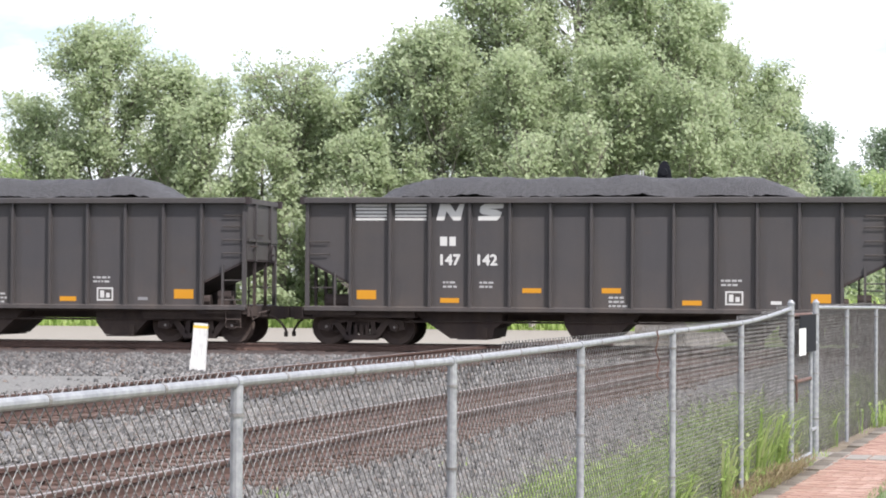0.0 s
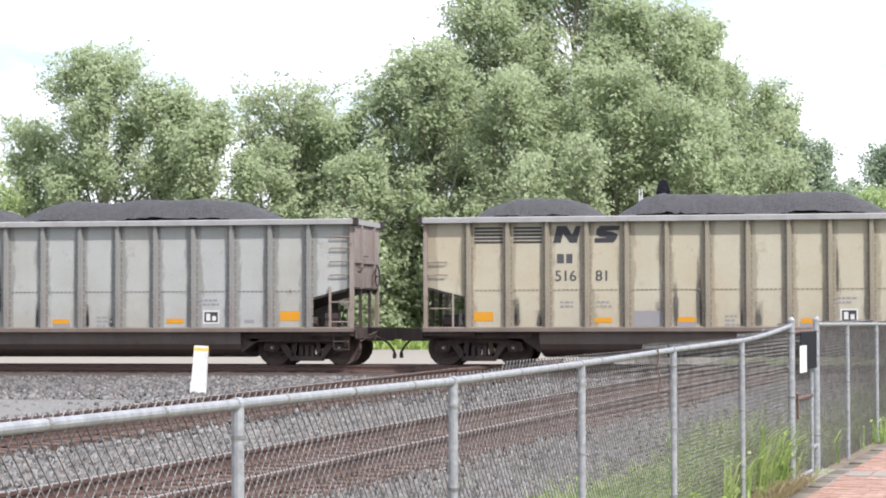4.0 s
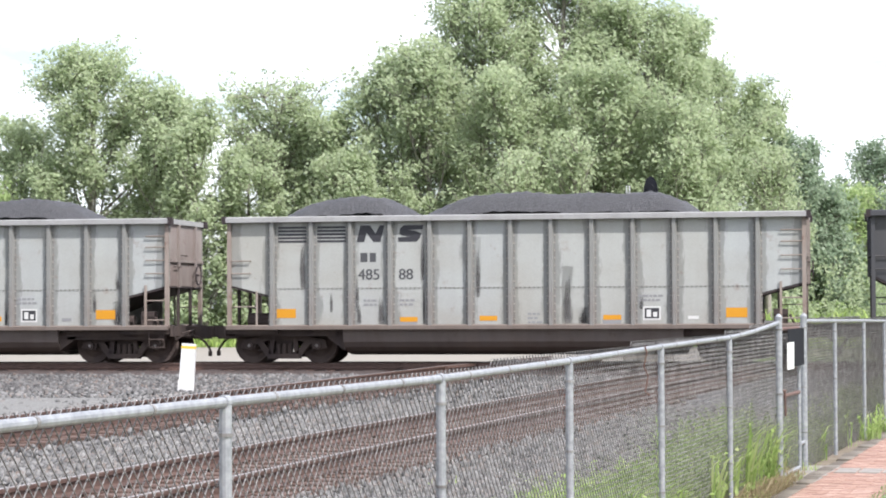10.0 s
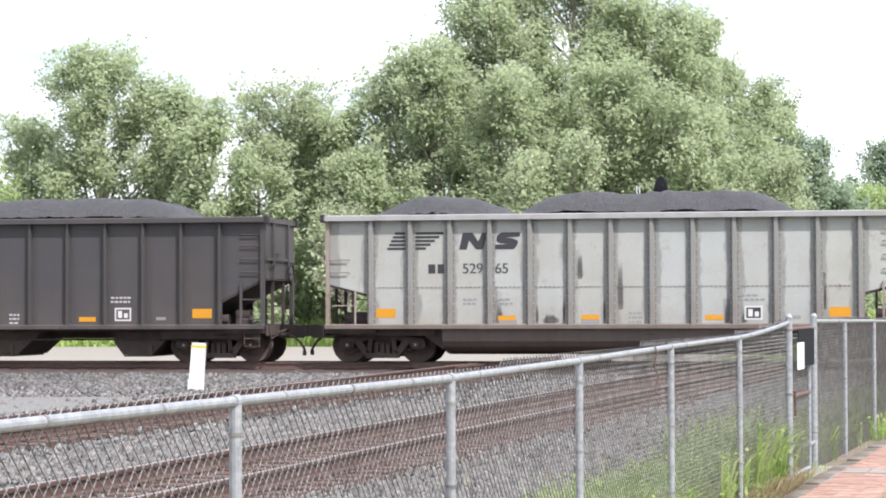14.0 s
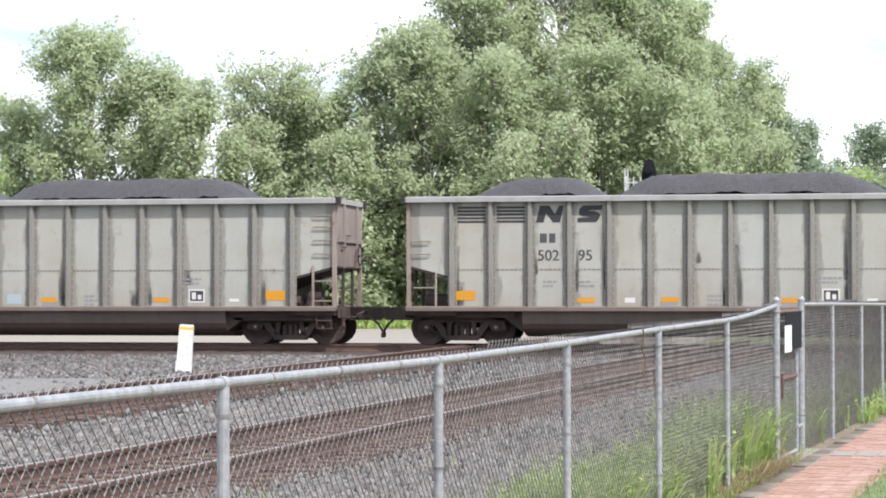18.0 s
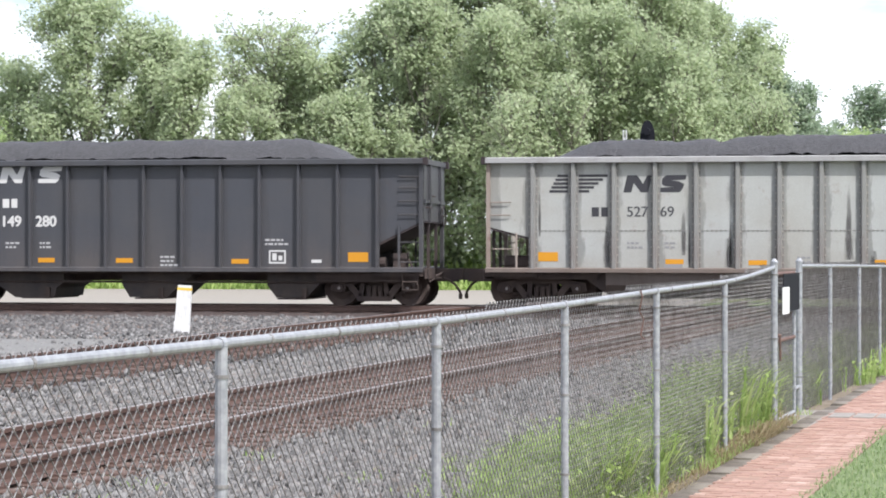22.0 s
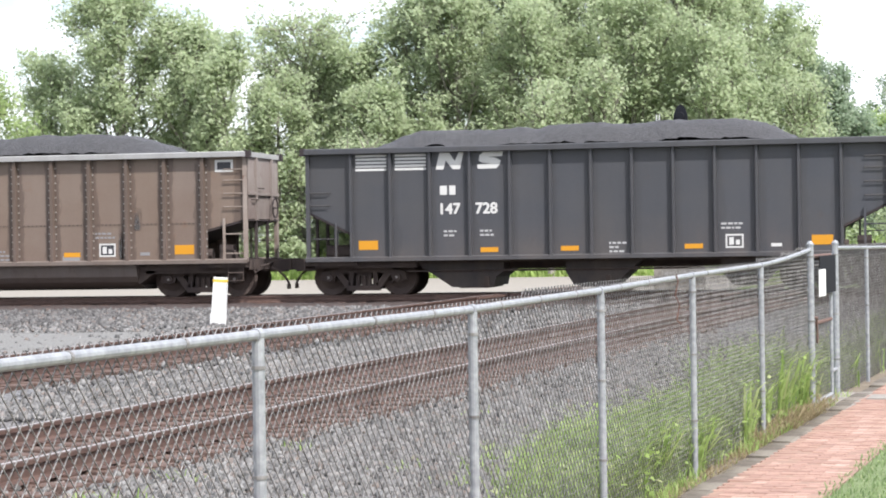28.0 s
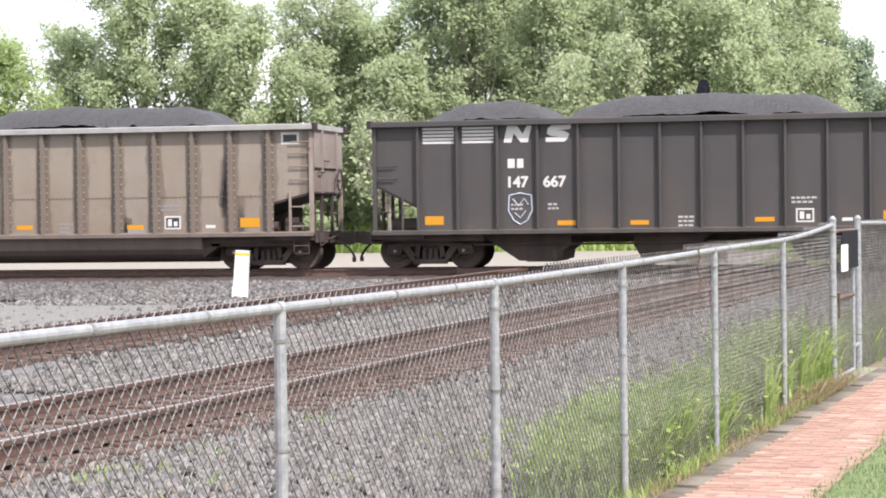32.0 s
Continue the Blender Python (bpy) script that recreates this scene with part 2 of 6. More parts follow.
M["ballast_rust"] = k.done(k.mix(k.ramp(k.noise(1.2, 5), [(0.35, 0.0), (0.65, 1.0)]), k.ramp(cel, [(0.05, (0.030, 0.020, 0.017)), (0.9, (0.125, 0.082, 0.068))]),
                                 k.ramp(cel, [(0.05, (0.034, 0.024, 0.021)), (0.9, (0.135, 0.095, 0.082))])), k.cells(18.0, out="Distance"), 1.0, 0.05)
# ballast of the main track, a darker brown than on the crossed tracks
k = Mat("dark_brown_ballast", 0.9)
M["ballast_dark"] = k.done(k.mix(k.ramp(k.noise(0.9, 5), [(0.35, 0.0), (0.65, 1.0)]), k.ramp(k.cells(15.0), [(0.05, (0.022, 0.016, 0.015)), (0.9, (0.085, 0.060, 0.053))]), (0.05, 0.036, 0.032)), k.cells(15.0, out="Distance"), 1.0, 0.05)
k = Mat("ballast_stone", 0.8)
M["stone"] = k.done(k.ramp(k.rnd(True), [(0.0, (0.055, 0.054, 0.052)), (0.45, (0.128, 0.126, 0.122)), (0.8, (0.206, 0.203, 0.196)), (1.0, (0.14, 0.112, 0.095))]), k.noise(30, 4), 0.3, 0.01)
# a darker grey mix for the stones nearest the main track
k = Mat("darker_ballast_stone", 0.85)
M["stone_darker"] = k.done(k.ramp(k.rnd(True), [(0.0, (0.04, 0.038, 0.037)), (0.5, (0.088, 0.085, 0.083)), (0.85, (0.145, 0.142, 0.138)), (1.0, (0.11, 0.085, 0.072))]), k.noise(30, 4), 0.3, 0.01)
k = Mat("rusty_ballast_stone", 0.9)
M["rusty_stone"] = k.done(k.ramp(k.rnd(True), [(0.0, (0.05, 0.034, 0.028)), (0.5, (0.105, 0.07, 0.056)), (0.85, (0.16, 0.105, 0.08)), (1.0, (0.22, 0.19, 0.17))]), k.noise(30, 4), 0.3, 0.01)
k = Mat("pale_fine_gravel", 0.9)
M["gravel"] = k.done(k.mix(k.ramp(k.noise(0.8, 4), [(0.35, 0.0), (0.7, 1.0)]), k.ramp(k.cells(34.0), [(0.05, (0.10, 0.10, 0.096)), (0.9, (0.20, 0.20, 0.189))]), (0.145, 0.142, 0.132)), k.cells(34.0, out="Distance"), 0.6, 0.02)
k = Mat("ground_earth_and_grass", 0.95)
M["ground"] = k.done(k.mix(k.ramp(k.noise(0.12, 5), [(0.4, 0.0), (0.6, 1.0)]), k.ramp(k.noise(2.5, 6), [(0.3, (0.065, 0.105, 0.025)), (0.7, (0.12, 0.16, 0.045))]),
                           k.ramp(k.noise(3.0, 6), [(0.3, (0.10, 0.12, 0.04)), (0.7, (0.17, 0.165, 0.075))])), k.noise(9, 6), 0.6, 0.05)
k = Mat("turf", 0.95)
M["turf"] = k.done(k.ramp(k.noise(6, 7, 0.65), [(0.3, (0.085, 0.125, 0.045)), (0.7, (0.16, 0.205, 0.09))]), k.noise(60, 5), 0.6, 0.02)
k = Mat("pale_gravel_road", 0.9)
M["road"] = k.done(k.mix(k.noise(0.4, 5), k.ramp(k.noise(12, 5), [(0.3, (0.19, 0.173, 0.146)), (0.7, (0.26, 0.24, 0.205))]), (0.225, 0.207, 0.178)), k.noise(25, 4), 0.3, 0.02)
k = Mat("trodden_earth", 0.95)
M["earth"] = k.done(k.ramp(k.noise(4, 7, 0.65), [(0.3, (0.10, 0.078, 0.055)), (0.7, (0.20, 0.165, 0.12))]), k.noise(22, 5), 0.6, 0.02)
k = Mat("red_brick_paver", 0.85)
M["brick"] = k.done(k.mix(0.35, k.ramp(k.rnd(), [(0.0, (0.215, 0.12, 0.094)), (0.5, (0.30, 0.178, 0.138)), (0.85, (0.355, 0.225, 0.178)), (1.0, (0.44, 0.325, 0.27))]), k.ramp(k.noise(9, 5), [(0.3, (0.225, 0.13, 0.10)), (0.7, (0.385, 0.255, 0.20))])), k.noise(60, 4), 0.3, 0.004)
k = Mat("red_brick_paver_far", 0.85)
M["brick_stuff"] = k.done(k.mix(0.35, k.ramp(k.rnd(True), [(0.0, (0.215, 0.12, 0.094)), (0.5, (0.30, 0.178, 0.138)), (0.85, (0.355, 0.225, 0.178)), (1.0, (0.44, 0.325, 0.27))]), k.ramp(k.noise(9, 5), [(0.3, (0.225, 0.13, 0.10)), (0.7, (0.385, 0.255, 0.20))])), k.noise(60, 4), 0.3, 0.004)
k = Mat("sandy_joint_earth", 0.95)
M["sand"] = k.done(k.ramp(k.noise(5, 6, 0.65), [(0.3, (0.20, 0.125, 0.094)), (0.7, (0.31, 0.205, 0.155))]), k.noise(40, 4), 0.3, 0.005)
k = Mat("weathered_edging", 0.9)
M["edging"] = k.done(k.mix(k.ramp(k.noise(1.7, 5), [(0.45, 0.0), (0.62, 1.0)]), k.ramp(k.noise(9, 7, 0.7), [(0.3, (0.055, 0.044, 0.034)), (0.7, (0.12, 0.10, 0.08))]), (0.18, 0.16, 0.13)), k.noise(35, 5), 0.5, 0.012)
k = Mat("concrete", 0.85)
M["concrete"] = k.done(k.ramp(k.noise(6, 7, 0.65), [(0.3, (0.155, 0.142, 0.125)), (0.7, (0.29, 0.272, 0.245))]), k.noise(45, 4), 0.3, 0.006)


def leaf_mat(name, dark, mid, pale, tip):
    k = Mat(name, 0.6, 0.0, 0.18)
    r = k.rnd(True)
    c = k.ramp(r, [(0.0, dark), (0.45, mid), (0.85, pale), (1.0, tip)])
    k.b.inputs["Subsurface Weight"].default_value = 0.0
    big = k.ramp(k.noise(0.35, 3), [(0.35, 0.0), (0.65, 1.0)])
    c = k.mix(k.maths("MULTIPLY", big, 0.35), c, mid)
    tr = k.n.new("ShaderNodeBsdfTranslucent")
    mx = k.n.new("ShaderNodeMixShader")
    mx.inputs[0].default_value = 0.58
    k.done(c)
    k.l.new(c, tr.inputs["Color"])
    k.l.new(k.b.outputs[0], mx.inputs[1])
    k.l.new(tr.outputs[0], mx.inputs[2])
    k.l.new(mx.outputs[0], k.n["Material Output"].inputs["Surface"])
    return k.m


M["leaf_poplar"] = leaf_mat("poplar_leaves", (0.325, 0.40, 0.248), (0.405, 0.475, 0.295), (0.475, 0.54, 0.340), (0.55, 0.605, 0.43))
M["leaf_dark"] = leaf_mat("dark_leaves", (0.22, 0.295, 0.205), (0.295, 0.375, 0.258), (0.365, 0.44, 0.31), (0.44, 0.50, 0.39))
M["leaf_light"] = leaf_mat("light_leaves", (0.25, 0.345, 0.145), (0.35, 0.45, 0.20), (0.44, 0.53, 0.26), (0.55, 0.61, 0.38))
M["weed"] = leaf_mat("weed_blades", (0.22, 0.32, 0.10), (0.345, 0.465, 0.155), (0.44, 0.54, 0.21), (0.54, 0.56, 0.32))
M["meadow"] = leaf_mat("meadow_blades", (0.25, 0.36, 0.10), (0.36, 0.48, 0.15), (0.45, 0.55, 0.20), (0.54, 0.60, 0.30))
M["straw"] = leaf_mat("dry_straw", (0.20, 0.16, 0.09), (0.32, 0.26, 0.155), (0.42, 0.355, 0.225), (0.50, 0.44, 0.30))
M["lawn"] = leaf_mat("lawn_blades", (0.16, 0.235, 0.10), (0.24, 0.325, 0.145), (0.31, 0.385, 0.19), (0.42, 0.43, 0.27))
k = Mat("bark", 0.9)
M["bark"] = k.done(k.ramp(k.noise(5, 6, 0.65, k.vec(scale=(3, 3, 0.7))), [(0.3, (0.15, 0.13, 0.11)), (0.7, (0.36, 0.335, 0.29))]), k.noise(14, 5), 0.6, 0.03)
M["signal_silver"] = Mat("aluminium_paint", 0.4, 0.3).done((0.62, 0.63, 0.63))
M["signal_black"] = Mat("black_signal_paint", 0.85, 0.0, 0.15).done((0.012, 0.013, 0.017))

# ---- small helpers ----


def mesh_of(name, verts, faces, smooth=False):
    me = bpy.data.meshes.new(name)
    me.from_pydata([tuple(v) for v in verts], [], [tuple(f) for f in faces])
    if smooth:
        me.polygons.foreach_set("use_smooth", [True] * len(me.polygons))
    me.update()
    return me


def mesh_np(name, verts, quads):
    """A mesh from arrays: verts n x 3, faces m x k."""
    verts, quads = np.asarray(verts, np.float32), np.asarray(quads, np.int32)
    k = quads.shape[1]
    me = bpy.data.meshes.new(name)
    me.vertices.add(len(verts))
    me.vertices.foreach_set("co", verts.ravel())
    me.loops.add(quads.size)
    me.loops.foreach_set("vertex_index", quads.ravel())
    me.polygons.add(len(quads))
    me.polygons.foreach_set("loop_start", np.arange(0, quads.size, k, dtype=np.int32))
    me.update(calc_edges=True)
    return me


BOX_F = [(0, 3, 2, 1), (4, 5, 6, 7), (0, 1, 5, 4), (1, 2, 6, 5), (2, 3, 7, 6), (3, 0, 4, 7)]


class Geo:
    """Gathers solid pieces into one mesh."""

    def __init__(self):
        self.v, self.f = [], []

    def add(self, verts, faces):
        o = len(self.v)
        self.v += [tuple(p) for p in verts]
        self.f += [tuple(i + o for i in q) for q in faces]
        return self

    def box(self, x0, x1, y0, y1, z0, z1):
        return self.add([(x0, y0, z0), (x1, y0, z0), (x1, y1, z0), (x0, y1, z0), (x0, y0, z1), (x1, y0, z1), (x1, y1, z1), (x0, y1, z1)], BOX_F)

    def prism(self, poly, a0, a1, axis="y"):
        """An outline in the two other axes, drawn out along an axis."""
        n = len(poly)
        def at(p, a):
            return {"y": (p[0], a, p[1]), "x": (a, p[0], p[1]), "z": (p[0], p[1], a)}[axis]
        v = [at(p, a0) for p in poly] + [at(p, a1) for p in poly]
        f = [tuple(range(n)), tuple(range(2 * n - 1, n - 1, -1))] + [(i, i + n, (i + 1) % n + n, (i + 1) % n) for i in range(n)]
        return self.add(v, f)

    def tube(self, p, q, r, n=8, r2=None):
        p, q = Vector(p), Vector(q)
        w = (q - p).normalized()
        u = w.orthogonal().normalized()
        s = w.cross(u)
        ring = [(math.cos(a) * u + math.sin(a) * s) for a in (2 * math.pi * i / n for i in range(n))]
        r2 = r if r2 is None else r2
        v = [p + r * d for d in ring] + [q + r2 * d for d in ring]
        f = [tuple(range(n - 1, -1, -1)), tuple(range(n, 2 * n))] + [(i, (i + 1) % n, (i + 1) % n + n, i + n) for i in range(n)]
        return self.add(v, f)

    def pipe(self, pts, r, n=8):
        """One welded pipe through the points."""
        pts = [Vector(p) for p in pts]
        v = []
        for i, p in enumerate(pts):
            w = (pts[min(i + 1, len(pts) - 1)] - pts[max(i - 1, 0)]).normalized()
            u = w.cross(Vector((0.13, 0.21, 0.97))).normalized()
            s = w.cross(u)
            v += [p + r * (math.cos(a) * u + math.sin(a) * s) for a in (2 * math.pi * q / n for q in range(n))]
        m = len(pts)
        f = [(i * n + q, i * n + (q + 1) % n, (i + 1) * n + (q + 1) % n, (i + 1) * n + q) for i in range(m - 1) for q in range(n)]
        return self.add(v, f + [tuple(range(n - 1, -1, -1)), tuple(range((m - 1) * n, m * n))])

    def path(self, pts, r, n=8):
        return self.pipe(pts, r, n)

    def mesh(self, name):
        me = mesh_of(name, self.v, self.f)
        bm = bmesh.new()
        bm.from_mesh(me)
        bmesh.ops.recalc_face_normals(bm, faces=bm.faces)
        bm.to_mesh(me)
        bm.free()
        return me


SHARED = {}


def shared(key, build):
    """The mesh under that key, built on first use."""
    if key not in SHARED:
        g = build()
        SHARED[key] = g.mesh(key if isinstance(key, str) else key[0]) if isinstance(g, Geo) else g
        SHARED[key].materials.append(None)
    return SHARED[key]


def put(name, me, mat, parent=None, m=None, label=""):
    """Links a mesh as one object, with a material of its own, under a thing or a part."""
    if isinstance(me, Geo):
        me = me.mesh(name)
    if not me.materials:
        me.materials.append(None)
    ob = new(name, me)
    ob.material_slots[0].link = "OBJECT"
    ob.material_slots[0].material = mat
    if parent is not None:
        ob.parent = parent
    if m is not None:
        ob.matrix_basis = m
    if label:
        tagged(ob, label)
    return ob

# ---- the lie of the land ----
U = Vector((0.1123, 0.9937))          # the way of the fence, the footpath and the crossed tracks
N = Vector((-0.9937, 0.1123))         # across it, to the left
FENCE_N, TRACK_NS, TRAIN_Y, RAIL_Z = 3.23, (8.85, 14.7), 56.75, 0.45


def plan(s, n, z=0.0):
    """A place s metres along and n metres to the left of the line through the camera."""
    return Vector((U.x * s + N.x * n, U.y * s + N.y * n, z))


def rail_z(y):
    return 0.235 + (RAIL_Z - 0.235) * min(max((y - 20.0) / 34.0, 0.0), 1.0)


def earth_z(x, y):
    return 0.20 * min(max((y - 26.0) / 26.0, 0.0), 1.0)


def bed_z(x, y):
    """Top of the ballast."""
    n = N.x * x + N.y * y
    z = earth_z(x, y) + 0.02
    if n < 3.5:
        z -= 0.4 * (3.5 - n)
    for c in TRACK_NS:
        d = abs(n - c)
        z = max(z, rail_z(y) - (0.27 if d < 1.36 else 0.20) - max(0.0, d - 1.5) * 0.35)
    z = max(z, RAIL_Z - 0.24 - max(0.0, abs(y - TRAIN_Y) - 1.5) * 0.45)
    return z


def sheet(name, xs, ys, z_of):
    xs, ys = list(xs), list(ys)
    v = [(x, y, z_of(x, y)) for y in ys for x in xs]
    w = len(xs)
    f = [(j * w + i, j * w + i + 1, (j + 1) * w + i + 1, (j + 1) * w + i) for j in range(len(ys) - 1) for i in range(w - 1)]
    return mesh_of(name, v, f, True)


gx = [-4000, -1500, -600, -300, -150, -90] + list(range(-60, 61, 6)) + [90, 150, 300, 600, 1500, 4000]
gy = [-1500, -300, -100, -40, -16, -6] + list(range(0, 132, 6)) + [150, 200, 300, 600, 1500, 4500]
ground = put("ground", sheet("ground", gx, gy, lambda x, y: earth_z(x, y) - 0.05), M["ground"])
tagged(ground, "green and straw-coloured grassy ground reaching the horizon", "ground", kind="structure")
ballast = put("ballast_bed", sheet("ballast_bed", np.arange(-46, 12.01, 0.4), np.arange(2, 61.01, 0.4),
              lambda x, y: bed_z(x, y) + 0.05 * noise.noise((x * 1.3, y * 1.3, 0)) - 0.02), M["ballast"])
tagged(ballast, "grey crushed-stone ballast under and between the tracks", "ballast", kind="structure")
road = put("road", Geo().box(-260, -4.2, 61.5, 88.6, 0.1, 0.27).mesh("road"), M["road"])
tagged(road, "pale beige gravel road behind the railway", "road", kind="structure")

# loose stones of the ballast where the camera looks closest
rng = np.random.default_rng(4)


def stones(name, count, s0, s1, n0, n1, size, mat="stone", label="loose grey and brownish crushed stones of the ballast", drop=0.0):
    s, n = rng.uniform(s0, s1, count), rng.uniform(n0, n1, count)
    clear = np.ones(count, bool)
    for c in TRACK_NS if mat != "rusty_stone" else ():          # few loose stones lie between the sleepers
        clear &= (np.abs(n - c) > 1.5 + rng.uniform(-0.14, 0.22, count)) | (rng.uniform(size=count) < 0.05)
    yy = U.y * s + N.y * n
    if mat != "rusty_stone":
        clear &= (yy < 52.0 + rng.uniform(-0.5, 0.9, count)) & ((n < 17.4) | (yy > 40.6) | (rng.uniform(size=count) < 0.12))
    s, n = s[clear], n[clear]
    count = len(s)
    x, y = U.x * s + N.x * n, U.y * s + N.y * n
    z = np.array([bed_z(a, b) for a, b in zip(x, y)]) - drop
    r = rng.uniform(0.55, 1.25, count) * size
    base = np.array([(1, 0, 0), (-0.5, 0.87, 0), (-0.5, -0.87, 0), (0.3, 0.2, 0.9), (-0.3, -0.1, -0.9), (0.1, -0.6, 0.75)], float)
    tri = np.array([(0, 1, 3), (1, 2, 3), (2, 5, 3), (5, 0, 3), (2, 0, 5), (1, 0, 4), (2, 1, 4), (0, 2, 4)])
    v = base[None] * rng.uniform(0.6, 1.3, (count, 6, 1)) * rng.uniform(0.7, 1.2, (count, 1, 3))
    a, b = rng.uniform(0, 6.28, count), rng.uniform(-0.9, 0.9, count)
    ca, sa, cb, sb = np.cos(a), np.sin(a), np.cos(b), np.sin(b)
    R = np.zeros((count, 3, 3))
    R[:, 0, 0], R[:, 0, 1], R[:, 1, 0], R[:, 1, 1], R[:, 2, 2] = ca, -sa, sa, ca, 1
    T = np.zeros((count, 3, 3))
    T[:, 0, 0], T[:, 1, 1], T[:, 1, 2], T[:, 2, 1], T[:, 2, 2] = 1, cb, -sb, sb, cb
    v = np.einsum("nij,njk,nlk->nli", R, T, v) * r[:, None, None]
    v += np.stack([x, y, z + r * 0.25], -1)[:, None]
    f = tri[None] + 6 * np.arange(count)[:, None, None]
    ob = put(name, mesh_np(name, v.reshape(-1, 3), f.reshape(-1, 3)), M[mat])
    return tagged(ob, label, "ballast stones", kind="stuff")


for c in TRACK_NS:
    v, w = [], 10
    ss = np.arange(6.0, 66.0, 0.3)
    for s in ss:
        for q in range(w):
            p = plan(s, c - 1.58 + 3.16 * q / (w - 1))
            p.z = rail_z(p.y) - (0.225 if 0 < q < w - 1 else 0.265) + 0.05 * noise.noise((p.x * 2.1, p.y * 2.1, 3)) - 0.03
            v.append(p)
    f = [(j * w + i, j * w + i + 1, (j + 1) * w + i + 1, (j + 1) * w + i) for j in range(len(ss) - 1) for i in range(w - 1)]
    bed = put("track_ballast", mesh_of("track_ballast", v, f, True), M["ballast_rust"])
    tagged(bed, "rust-stained brown ballast between the rails", "ballast", kind="structure")
v, w = [], 16
for x in np.arange(-60.0, 14.0, 0.3):
    for q in range(w):
        y = TRAIN_Y - 4.4 + 6.0 * q / (w - 1) + (0.35 * noise.noise((x * 0.7, 0, 7)) if q == 0 else 0.0)
        v.append((x, y, min(RAIL_Z - 0.185, bed_z(x, y) + 0.055) + 0.05 * noise.noise((x * 2.1, y * 2.1, 3)) - (0.05 if q in (0, w - 1) else 0.0)))
f = [(j * w + i, j * w + i + 1, (j + 1) * w + i + 1, (j + 1) * w + i) for j in range(len(v) // w - 1) for i in range(w - 1)]
bed = put("track_ballast", mesh_of("track_ballast", v, f, True), M["ballast_dark"])
tagged(bed, "dark brown ballast under the train", "ballast", kind="structure")
stones("ballast_stones", 34000, 7.5, 21.0, 3.5, 10.6, 0.042)
stones("ballast_stones", 26000, 21.0, 38.0, 3.8, 12.6, 0.05)
stones("ballast_stones", 16000, 24.0, 52.0, 9.5, 22.0, 0.06)
for n0, n1 in ((7.2, 8.05), (8.15, 9.55), (9.65, 10.45)):
    stones("rusty_stones", 1900, 12.0, 40.0, n0, n1, 0.05, "rusty_stone", "rust-stained brown stones between the sleepers", 0.03)
stones("ballast_stones", 17000, 41.0, 53.6, 14.0, 31.0, 0.062, "stone_darker", "darker crushed stones beside the main track")

# pale fine gravel between the second crossed track and the main track
v, w = [], 24
for i, s in enumerate(np.arange(20.0, 52.0, 0.5)):
    for q in range(w):
        n = 17.4 + 0.35 * noise.noise((s * 0.5, 0, 2)) + q * 0.62
        p = plan(s, n)
        p.y = min(p.y, 40.9 + 0.4 * noise.noise((n * 0.6, 0, 5)))
        p.z = bed_z(p.x, p.y) + 0.03 + 0.02 * noise.noise((p.x, p.y, 9)) - (0.06 if q == 0 else 0.0)
        v.append(p)
f = [(j * w + i, j * w + i + 1, (j + 1) * w + i + 1, (j + 1) * w + i) for j in range(len(v) // w - 1) for i in range(w - 1)]
tagged(put("gravel_strip", mesh_of("gravel_strip", v, f, True), M["gravel"]), "pale fine gravel strip beside the ballast", "gravel", kind="structure")

# ---- tracks ----
RAIL_OUTLINE = [(-0.076, -0.172), (0.076, -0.172), (0.07, -0.155), (0.012, -0.135), (0.010, -0.05), (0.036, -0.04), (0.036, -0.006), (0.028, 0.0),
                (-0.028, 0.0), (-0.036, -0.006), (-0.036, -0.04), (-0.010, -0.05), (-0.012, -0.135), (-0.07, -0.155)]


